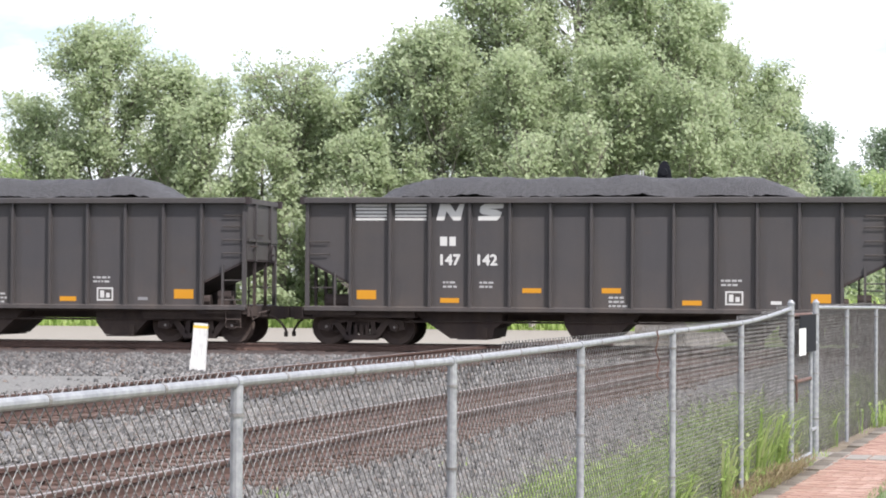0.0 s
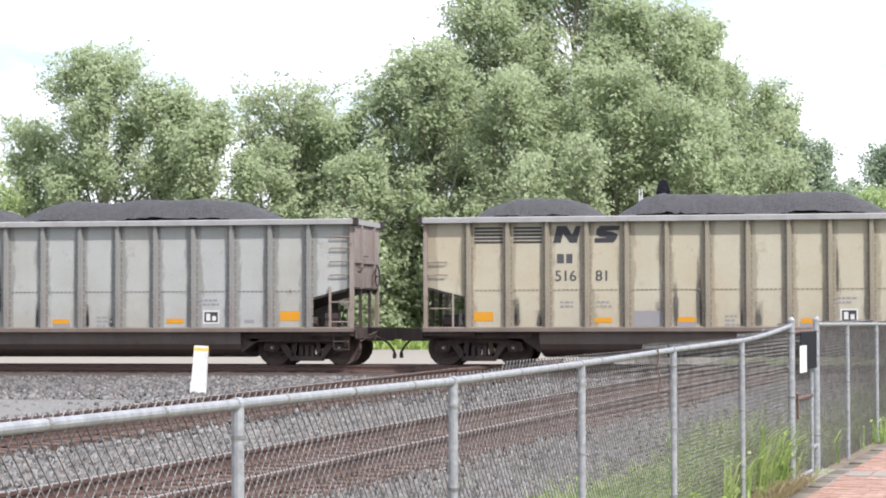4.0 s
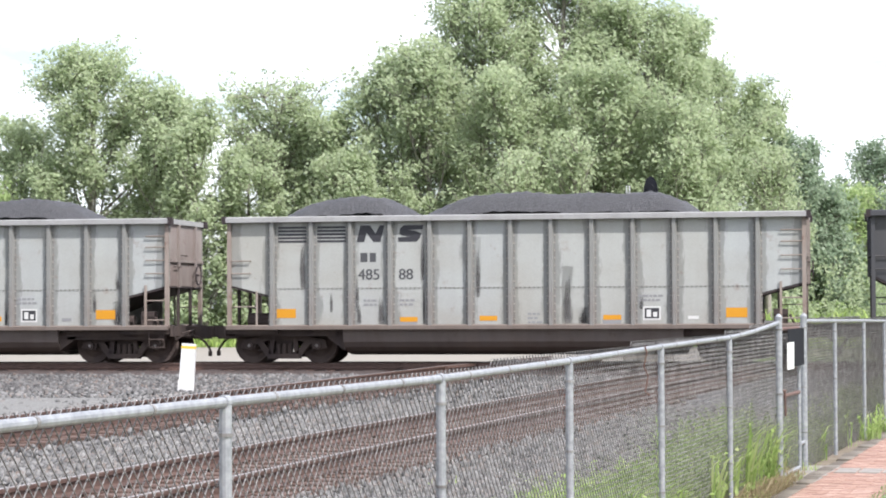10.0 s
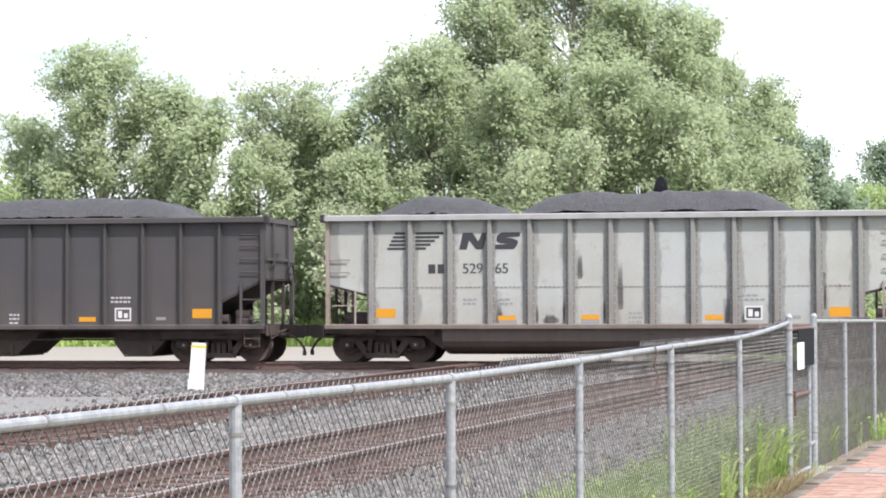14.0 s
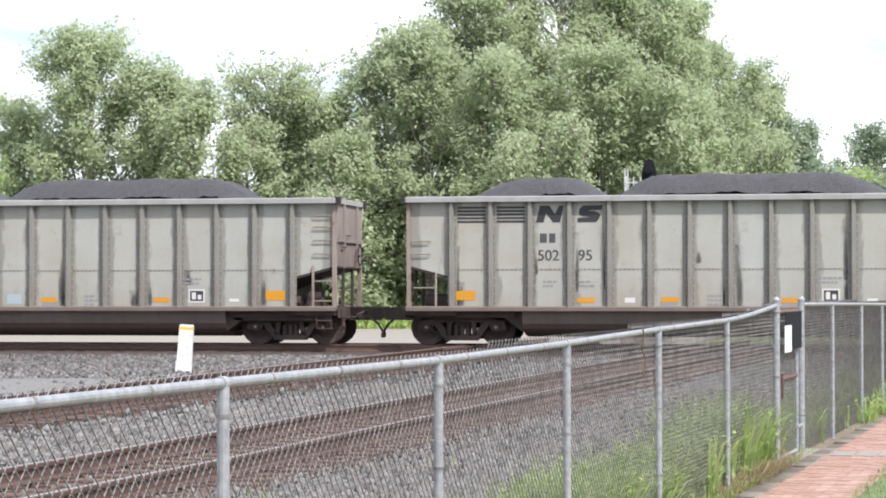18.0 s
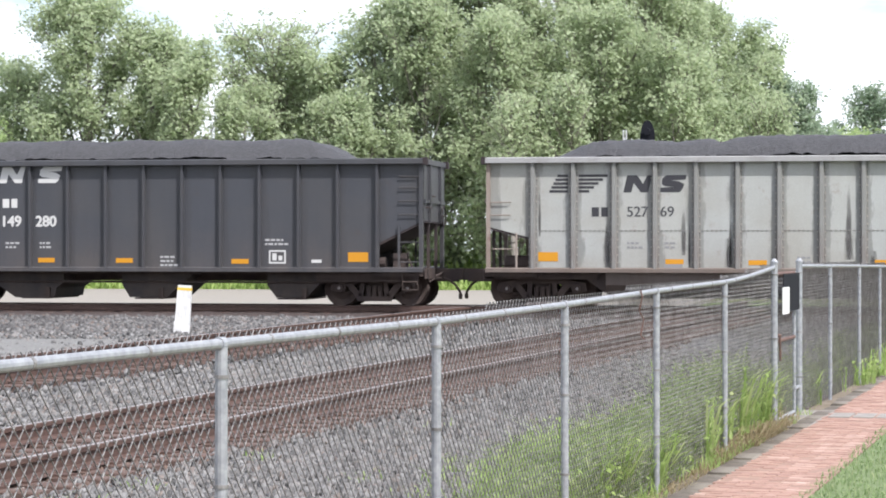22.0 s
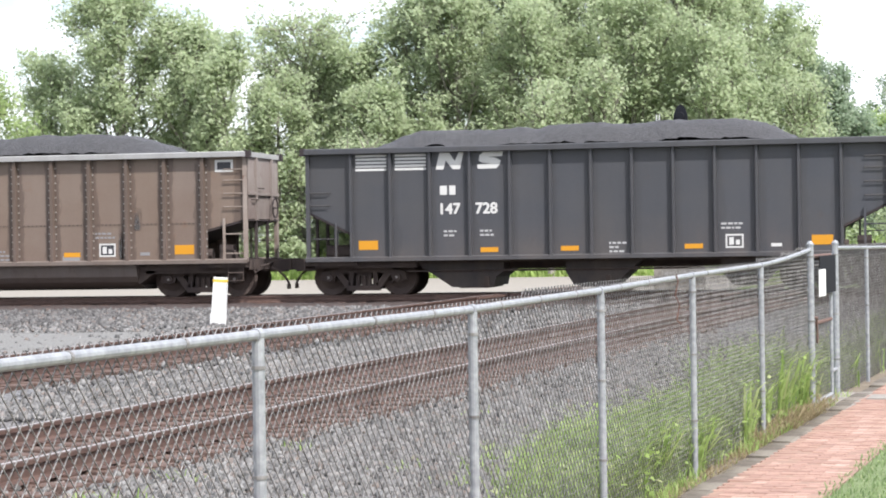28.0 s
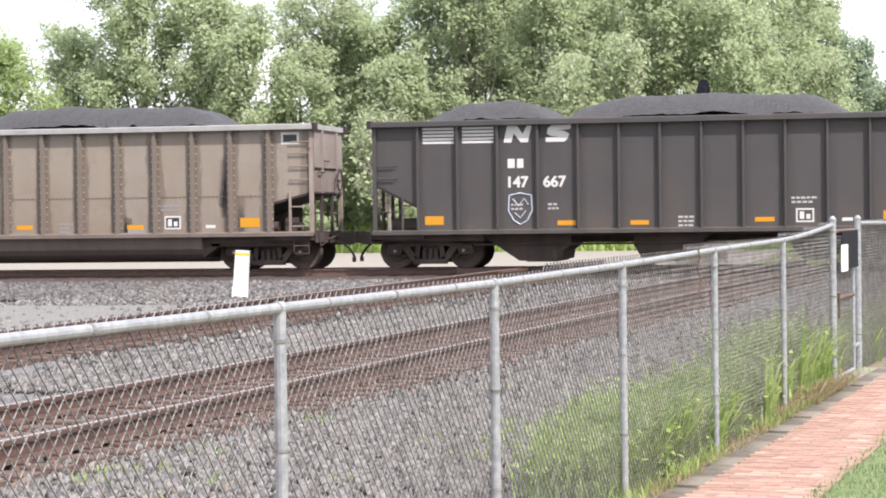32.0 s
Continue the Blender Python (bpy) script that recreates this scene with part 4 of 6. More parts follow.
# azimuth, distance, height, crown radius, leaves, material, label, base of the crown, layered
LEFT_TREES = [
    (-19.0, 95, 13.9, 4.0, 22000, "leaf_poplar", POP, 0.10, False),
    (-20.9, 98, 10.6, 2.8, 9000, "leaf_poplar", POP, 0.08, False),
    (-22.3, 92, 9.6, 3.0, 8000, "leaf_light", LITE, 0.05, False),
    (-17.0, 101, 11.6, 2.3, 8000, "leaf_poplar", POP, 0.10, False),
    (-16.1, 92, 10.4, 2.4, 9000, "leaf_poplar", LITE, 0.05, False),
    (-14.55, 97, 12.6, 2.9, 4200, "leaf_poplar", DARK, 0.62, True),
    (-14.0, 101, 9.8, 2.6, 8000, "leaf_poplar", POP, 0.08, False),
    (-13.0, 96, 11.0, 2.4, 9000, "leaf_poplar", POP, 0.08, False),
    (-17.5, 94, 12.1, 2.2, 7500, "leaf_poplar", POP, 0.15, False),
    (-25.0, 100, 11.0, 4.0, 6000, "leaf_dark", DARK, 0.10, False),
    (-12.8, 88, 6.0, 1.6, 900, "leaf_poplar", THIN, 0.45, False),
]
MIDDLE_TREES = [
    (-11.6, 97, 13.2, 3.2, 13000, "leaf_poplar", POP, 0.08, False),
    (-10.4, 95, 13.6, 3.3, 13000, "leaf_poplar", POP, 0.06, False),
    (-9.1, 99, 17.0, 4.2, 21000, "leaf_poplar", POP, 0.25, False),
    (-6.9, 101, 19.2, 4.6, 26000, "leaf_poplar", POP, 0.25, False),
    (-6.0, 95, 12.5, 3.4, 13000, "leaf_poplar", POP, 0.06, False),
    (-5.0, 100, 16.2, 3.9, 21000, "leaf_poplar", POP, 0.25, False),
    (-8.2, 93, 12.0, 3.0, 12000, "leaf_poplar", POP, 0.10, False),
    (-12.2, 93, 8.6, 2.4, 7000, "leaf_poplar", POP, 0.08, False),
    (-8.1, 89.5, 8.2, 1.3, 1500, "leaf_poplar", THIN, 0.50, False),
    (-6.6, 90, 8.8, 1.2, 1400, "leaf_poplar", THIN, 0.55, False),
]
RIGHT_TREES = [
    (-3.2, 110, 14.8, 3.2, 13000, "leaf_poplar", POP, 0.10, False),
    (-2.0, 116, 13.2, 2.8, 11000, "leaf_poplar", POP, 0.08, False),
    (-1.1, 124, 11.4, 2.6, 9000, "leaf_dark", DARK, 0.06, False),
    (0.85, 150, 12.6, 4.0, 12000, "leaf_dark", DARK, 0.10, False),
    (3.4, 140, 12.0, 5.0, 9000, "leaf_dark", DARK, 0.10, False),
    (-4.0, 94, 10.5, 2.8, 9000, "leaf_poplar", POP, 0.10, False),
    (-4.1, 104, 16.2, 2.5, 11000, "leaf_poplar", POP, 0.25, False),
    (-0.4, 126, 8.6, 2.6, 6000, "leaf_dark", DARK, 0.06, False),
    (0.3, 131, 8.4, 2.8, 6000, "leaf_light", LITE, 0.06, False),
    (-1.8, 100, 8.6, 1.6, 1500, "leaf_poplar", THIN, 0.50, False),
    (-3.6, 97, 9.2, 1.5, 1500, "leaf_poplar", THIN, 0.55, False),
]
EDGE_TREES = [
    (-15.2, 93, 8.8, 2.3, 5000, "leaf_poplar", LITE, 0.05, False),
]
for i, (az, y, h, r, n, mat, lab, base, flat) in enumerate(LEFT_TREES + MIDDLE_TREES + RIGHT_TREES + EDGE_TREES):
    tree(at_az(az, y), y, h, r, int(n * (2.1 if r > 3.8 else 2.3)), 30 + i, M[mat], lab, base, (random.uniform(-0.5, 0.5), random.uniform(-0.4, 0.4)), 0.093 if y < 112 else 0.115, 60 if r > 4.0 else 42 if r > 2.5 else 22, flat, 8 if r > 4.0 else 7)

# understorey: bushes that close the wood's edge
bush_cs, bush_ns = [], []
rb = np.random.default_rng(11)
for i in range(140):
    az = rb.uniform(-25, 3.5)
    y = rb.uniform(95, 109) if az < -4.2 else rb.uniform(112, 135)
    x, h, w = at_az(az, y), rb.uniform(1.8, 4.8) if i % 2 == 0 else rb.uniform(0.7, 2.0), rb.uniform(1.0, 2.4)
    m = int(430 * w)
    d = rb.normal(size=(m, 3))
    d /= np.linalg.norm(d, axis=1, keepdims=True)
    p = d * (rb.uniform(0.3, 1.0, m) ** 0.5)[:, None] * np.array([w, w, h * 0.55]) * (1 + 0.3 * np.sin(d[:, 0] * 6 + i))[:, None]
    p[:, 2] = np.abs(p[:, 2] + h * 0.5)
    bush_cs.append(p + np.array([x, y, 0.2]))
    bush_ns.append(d)
for mat, lab, half in (("leaf_poplar", "green undergrowth of bushes along the wood's edge", 0), ("leaf_light", "bright green undergrowth of bushes along the wood's edge", 1)):
    v, f = leaves(np.concatenate(bush_cs[half::2]), np.concatenate(bush_ns[half::2]), 0.12, 5 + half)
    tagged(put("undergrowth", mesh_np("undergrowth", v, f), M[mat]), lab, "undergrowth", kind="stuff")


def blades(name, x, y, z, height, width, lean, seed, mat, label, category):
    """Upright bent grass blades."""
    r = np.random.default_rng(seed)
    n = len(x)
    a = r.uniform(0, 6.283, n)
    h = height * r.uniform(0.45, 1.2, n)
    w = width * r.uniform(0.6, 1.3, n)
    dx, dy = np.cos(a), np.sin(a)
    b = lean * h * r.uniform(0.2, 1.3, n)
    ax, ay = -dy, dx
    base = np.stack([x, y, z], -1)
    side = np.stack([dx, dy, 0 * dx], -1) * w[:, None] / 2
    m1 = base + np.stack([ax * b * 0.16, ay * b * 0.16, h * 0.45], -1)
    m2 = base + np.stack([ax * b * 0.55, ay * b * 0.55, h * 0.83], -1)
    tip = base + np.stack([ax * b * 1.15, ay * b * 1.15, h * (1.0 - 0.12 * lean * r.uniform(0, 1.6, n))], -1)
    v = np.stack([base - side * 0.7, base + side * 0.7, m1 + side, m1 - side, m2 + side * 0.75, m2 - side * 0.75, tip], 1)
    f = np.array([(0, 1, 2), (0, 2, 3), (3, 2, 4), (3, 4, 5), (5, 4, 6)])[None] + 7 * np.arange(n)[:, None, None]
    ob = put(name, mesh_np(name, v.reshape(-1, 3), f.reshape(-1, 3)), M[mat])
    return tagged(ob, label, category, kind="stuff")


# tall grass before the wood
m = 14000
ax_ = rb.uniform(-26, 6, m)
yy = rb.uniform(88.8, 97, m)
blades("tall_grass", yy * np.tan(np.radians(ax_)), yy, np.full(m, 0.18), np.where(rb.uniform(size=m) < 0.25, 1.4, 0.8) * (0.35 + 0.10 * (yy - 88.8)), 0.13, 0.5, 8, "meadow",
       "bright green tall grass before the wood", "grass")
# weeds along the fence
def along(count, s0, s1, n0, n1, power=1.0):
    s = s0 + (s1 - s0) * rb.uniform(size=count) ** power
    n = rb.uniform(n0, n1, count)
    return U.x * s + N.x * n, U.y * s + N.y * n, np.zeros(count)
weed_cs, weed_ns = [], []
for cnt, s0, s1, n0, n1, h, w, step in ((2600, 13.3, 16.4, 3.38, 3.8, 0.44, 0.017, 60), (5000, 14.6, 22.8, 3.35, 4.0, 0.46, 0.018, 60), (2100, 19.0, 23.4, 3.30, 3.8, 0.62, 0.022, 50), (900, 22.8, 25.0, 3.4, 4.2, 0.5, 0.016, 50),
                                        (3400, 25.3, 44, 3.05, 4.2, 0.46, 0.016, 60), (1500, 12.5, 25, 3.14, 3.35, 0.13, 0.009, 40)):
    clump = rb.uniform(s0, s1, cnt // step + 1)
    idx = rb.integers(0, len(clump), cnt)
    s = clump[idx] + rb.normal(0, 0.13, cnt)
    n = n0 + (n1 - n0) * ((idx * 0.618) % 1.0) + rb.normal(0, 0.09, cnt)
    n = np.maximum(n, n0 - 0.05)
    hh = h * (0.45 + 0.9 * ((idx * 0.37) % 1.0))
    blades("weeds", U.x * s + N.x * n, U.y * s + N.y * n, np.zeros(cnt), hh, w, 0.6, 20 + cnt, "weed", "long green and yellowing weeds growing along the fence", "weeds")
    if h > 0.3:       # broad leaves on the stalks
        m = int(cnt * 1.2)
        pick = rb.integers(0, cnt, m)
        zz = hh[pick] * rb.uniform(0.1, 1.0, m)
        weed_cs.append(np.stack([U.x * s[pick] + N.x * n[pick] + rb.normal(0, 0.05, m), U.y * s[pick] + N.y * n[pick] + rb.normal(0, 0.05, m), zz], -1))
        weed_ns.append(np.tile((0.0, -0.3, 0.7), (m, 1)))
v, f = leaves(np.concatenate(weed_cs), np.concatenate(weed_ns), 0.031, 15)
tagged(put("weed_leaves", mesh_np("weed_leaves", v, f), M["weed"]), "broad pale green leaves of weeds along the fence", "weeds", kind="stuff")
# broad arching grass clumps close to the fence, and dry straw at their feet
for cnt, s0, s1, n0, n1, h, w, mat, lab in ((240, 14.2, 17.5, 3.30, 3.6, 0.42, 0.026, "weed", "broad arching green grass growing along the fence"), (260, 19.0, 23.2, 3.26, 3.6, 0.40, 0.024, "weed", "broad arching green grass beside the gate"),
                                            (220, 26.0, 33.0, 3.25, 3.7, 0.42, 0.020, "weed", "broad arching green grass beyond the gate"), (5200, 12.0, 23.0, 3.12, 3.5, 0.07, 0.010, "straw", "dry pale straw lying under the weeds"),
                                            (1400, 18.5, 23.3, 3.14, 3.4, 0.22, 0.010, "straw", "dry pale straw stalks by the gate")):
    clump = rb.uniform(s0, s1, cnt // 45 + 1)
    idx = rb.integers(0, len(clump), cnt)
    s = clump[idx] + rb.normal(0, 0.10 if mat == "weed" else 0.3, cnt)
    n = np.maximum(n0 + (n1 - n0) * ((idx * 0.618) % 1.0) + rb.normal(0, 0.06, cnt), n0 - 0.04)
    blades("weeds", U.x * s + N.x * n, U.y * s + N.y * n, np.zeros(cnt), h * (0.5 + 0.7 * ((idx * 0.37) % 1.0)), w, 0.7 if mat == "weed" else 1.6, 200 + cnt, mat, lab, "weeds")
# sparse weeds on the stones
m = 500
s, n = rb.uniform(9, 22, m), rb.uniform(4.4, 7.2, m)
spot = rb.uniform(size=(26, 2)) * (13, 2.8) + (9, 4.4)
pk = rb.integers(0, 26, m)
s, n = spot[pk, 0] + rb.normal(0, 0.08, m), spot[pk, 1] + rb.normal(0, 0.08, m)
blades("weeds", U.x * s + N.x * n, U.y * s + N.y * n, np.zeros(m), 0.14, 0.012, 0.8, 3, "weed", "small green weeds among the ballast stones", "weeds")
x, y, z = along(15000, 12.5, 34.0, 0.2, 2.16, 1.4)
blades("lawn_grass", x, y, z + 0.02, 0.055, 0.011, 0.7, 77, "lawn", "short mown green lawn beside the footpath", "lawn")

# ---- coal wagons ----
HALF, RIB0, RIB_STEP = 7.32, -6.13, 1.022      # body half length; first of thirteen ribs and their spacing
SIDE_Y, CHORD_Z, SILL_Z = 1.49, 3.74, 0.86


def rib_x(j):
    return RIB0 + RIB_STEP * j


def side_outline(z_end, z_rib):
    """Side sheet: cut away below the slope sheets at both ends."""
    a, b = rib_x(0), rib_x(12)
    return [(-HALF, z_end), (a, z_rib), (a, SILL_Z + 0.1), (b, SILL_Z + 0.1), (b, z_rib), (HALF, z_end), (HALF, CHORD_Z - 0.1), (-HALF, CHORD_Z - 0.1)]


def text_mesh(s, size, key, heavy=True):
    if key not in SHARED:
        cu = bpy.data.curves.new("lettering", "FONT")
        cu.body, cu.size, cu.align_x = s, size, "CENTER"
        cu.offset = 0.0
        ob = bpy.data.objects.new("lettering", cu)
        scene.collection.objects.link(ob)
        bpy.context.view_layer.update()
        me = bpy.data.meshes.new_from_object(ob.evaluated_get(bpy.context.evaluated_depsgraph_get()))
        bpy.data.objects.remove(ob)
        me.transform(Matrix.Rotation(radians(90), 4, "X"))
        # a heavier stroke: the same figures laid over themselves, shifted a little
        bm = bmesh.new()
        for dx, dz, dy in ((0, 0, 0), (0.030, 0, -0.001), (0.015, 0.012, -0.002), (0.015, -0.012, -0.003)) if heavy else ((0, 0, 0), (0.012, 0, -0.001)):
            k0 = len(bm.verts)
            bm.from_mesh(me)
            bm.verts.ensure_lookup_table()
            for vv in bm.verts[k0:]:
                vv.co += Vector((dx * size / 0.38 - 0.015, dy, dz * size / 0.38))
        bm.to_mesh(me)
        bm.free()
        me.materials.clear()
        me.materials.append(None)
        SHARED[key] = me
    return SHARED[key]


def plate(x0, x1, z0, z1, slant=0.0, y=0.0):
    """A thin painted patch on the near side."""
    return Geo().add([(x0, y, z0), (x1, y, z0), (x1 + slant, y, z1), (x0 + slant, y, z1), (x0, y + 0.003, z0), (x1, y + 0.003, z0), (x1 + slant, y + 0.003, z1), (x0 + slant, y + 0.003, z1)],
                     [(0, 1, 2, 3), (7, 6, 5, 4), (0, 4, 5, 1), (1, 5, 6, 2), (2, 6, 7, 3), (3, 7, 4, 0)])


def emblem_block(kind):
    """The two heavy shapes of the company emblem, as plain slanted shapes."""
    g = Geo()
    if kind == "sharp":
        w, h, s = 0.66, 0.42, 0.10
        g.prism([(-w / 2, 0), (-w / 2 + 0.2, 0), (-w / 2 + 0.2 + s * 0.6, h * 0.55), (w / 2 - 0.22, 0), (w / 2 - 0.04, 0), (w / 2 + s - 0.04, h), (w / 2 - 0.16 + s, h), (w / 2 - 0.22 + s * 0.5, h * 0.5), (-w / 2 + 0.3 + s * 0.5, h), (-w / 2 + s, h)], 0.0, 0.003, "y")
    else:
        w, h, s = 0.56, 0.42, 0.09
        g.prism([(-w / 2, 0.0), (w / 2 - 0.08, 0), (w / 2, 0.09), (w / 2 + s * 0.4, 0.2), (w / 2 - 0.1, 0.27), (-0.02, 0.29), (w / 2 + s - 0.02, 0.31), (w / 2 + s, h), (-w / 2 + 0.16, h), (-w / 2 + s * 0.6, h - 0.08), (-w / 2 + s * 0.4, 0.2), (-w / 2 + 0.12, 0.15), (0.06, 0.13), (-w / 2, 0.11)], 0.0, 0.003, "y")
    return g


def coal_mesh(kind, seed):
    """A heaped load: one long heap or two, with rough lumps."""
    r = np.random.default_rng(seed)
    nx, ny = 120, 15
    xs, ys = np.linspace(-7.2, 7.2, nx), np.linspace(-1.45, 1.45, ny)
    X, Y = np.meshgrid(xs, ys, indexing="ij")

    def heap(a, b, h, e):
        u = np.clip(np.minimum((X - a) / e, (b - X) / e), 0, 1)
        return h * np.sin(u * math.pi / 2) ** 0.95
    if kind == 1:
        Z = heap(-5.75, 5.45, 0.70, 1.5 + r.uniform(0, 0.5))
    elif kind == 2:
        a = r.uniform(-0.3, 0.3)
        Z = np.maximum(heap(-6.05 + a, -2.15 + a, 0.64, 1.55), heap(-2.35 + a, 5.0 + a, 0.71, 1.6))
    else:
        Z = np.maximum(heap(-5.8, -0.4, 0.60, 1.6), heap(-2.4, 5.4, 0.70, 1.8))
    Z *= np.clip(1.15 - (np.abs(Y) / 1.5) ** 2.6, 0, 1) * 1.0
    Z += 0.018 * np.sin(X * 1.7 + seed) + 0.014 * np.sin(X * 4.1 + Y * 3 + seed) + r.normal(0, 0.016, X.shape) + 0.03 * np.sin(X * 2.3 + 1.7 * seed) * np.sin(X * 0.9 + seed)
    v = np.stack([X, Y, CHORD_Z - 0.11 + 0.93 * Z], -1).reshape(-1, 3)
    i, j = np.meshgrid(np.arange(nx - 1), np.arange(ny - 1), indexing="ij")
    a = (i * ny + j).ravel()
    f = np.stack([a, a + ny, a + ny + 1, a + 1], -1)
    return mesh_np("coal_load", v, f)


def truck_side():
    """Cast side frame with its spring opening and the journal ends."""
    g = Geo()
    y0, y1 = -1.07, -0.93
    g.prism([(-1.14, 0.40), (-1.10, 0.60), (-0.80, 0.66), (-0.42, 0.72), (0.42, 0.72), (0.80, 0.66), (1.10, 0.60), (1.14, 0.40), (0.98, 0.36), (0.76, 0.36), (0.72, 0.50), (0.42, 0.58), (-0.42, 0.58), (-0.72, 0.50), (-0.76, 0.36), (-0.98, 0.36)], y0, y1, "y")
    g.prism([(-0.70, 0.50), (-0.54, 0.56), (-0.30, 0.24), (-0.42, 0.13)], y0, y1, "y")
    g.prism([(0.70, 0.50), (0.54, 0.56), (0.30, 0.24), (0.42, 0.13)], y0, y1, "y")
    g.box(-0.42, 0.42, y0 - 0.03, y1 + 0.1, 0.12, 0.25)
    g.prism([(-0.40, 0.25), (-0.28, 0.25), (-0.24, 0.58), (-0.36, 0.58)], y0, y1, "y").prism([(0.40, 0.25), (0.28, 0.25), (0.24, 0.58), (0.36, 0.58)], y0, y1, "y")
    for x in (-0.15, 0.0, 0.15):
        g.tube((x, -1.0, 0.25), (x, -1.0, 0.50), 0.065, 8)
    for x in (-0.89, 0.89):
        g.tube((x, -1.16, 0.457), (x, -1.0, 0.457), 0.105, 10)
    return g


def wheelset():
    g = Geo()
    g.tube((0, -0.98, 0), (0, 0.98, 0), 0.085, 10)
    n = 18
    for side in (-1, 1):
        prof = [(0.06, 0.83), (0.16, 0.83), (0.30, 0.77), (0.39, 0.80), (0.455, 0.82), (0.457, 0.70), (0.485, 0.685), (0.485, 0.665), (0.40, 0.67), (0.30, 0.70), (0.12, 0.68), (0.06, 0.68)]
        w = len(prof)
        v = [(rr * math.cos(a), side * yy, rr * math.sin(a)) for a in (2 * math.pi * i / n for i in range(n)) for rr, yy in prof]
        f = [(i * w + j, i * w + (j + 1) % w, ((i + 1) % n) * w + (j + 1) % w, ((i + 1) % n) * w + j) for i in range(n) for j in range(w)]
        g.add(v, f)
        g.box(-0.05, 0.05, side * 0.99 - 0.01, side * 0.99 + 0.01, -0.08, 0.08)
        for a in (0.5, 2.6, 4.7):
            g.tube((0.055 * math.cos(a), side * 0.98, 0.055 * math.sin(a)), (0.055 * math.cos(a), side * 1.01, 0.055 * math.sin(a)), 0.014, 6)
    return g


def ladder(width, rungs, step, bow=0.05):
    g = Geo()
    for x in (-width / 2, width / 2):
        g.box(x - 0.022, x + 0.022, -0.02, 0.005, -0.05, step * (rungs - 1) + 0.1)
    for i in range(rungs):
        g.path([(-width / 2, 0, i * step), (-width / 2, -bow, i * step), (width / 2, -bow, i * step), (width / 2, 0, i * step)], 0.016, 6)
    return g


def grab(width):
    return Geo().path([(-width / 2, 0, 0), (-width / 2, -0.06, 0), (width / 2, -0.06, 0), (width / 2, 0, 0)], 0.015, 6)


def coupler_mesh():
    g = Geo().box(7.1, 7.95, -0.16, 0.16, 0.62, 0.95)
    g.prism([(7.9, -0.15), (8.1, -0.17), (8.14, -0.05), (8.09, 0.0), (8.13, 0.09), (8.05, 0.16), (7.9, 0.13)], 0.66, 0.96, "z")
    g.tube((7.6, -1.35, 0.78), (7.6, -0.15, 0.86), 0.02, 6)
    return g


WHEELS = []
PUT = put
LENGTH = {"50": 0.972, "51": 0.973, "52": 0.993}      # bodies that are shorter than the rest, by number series


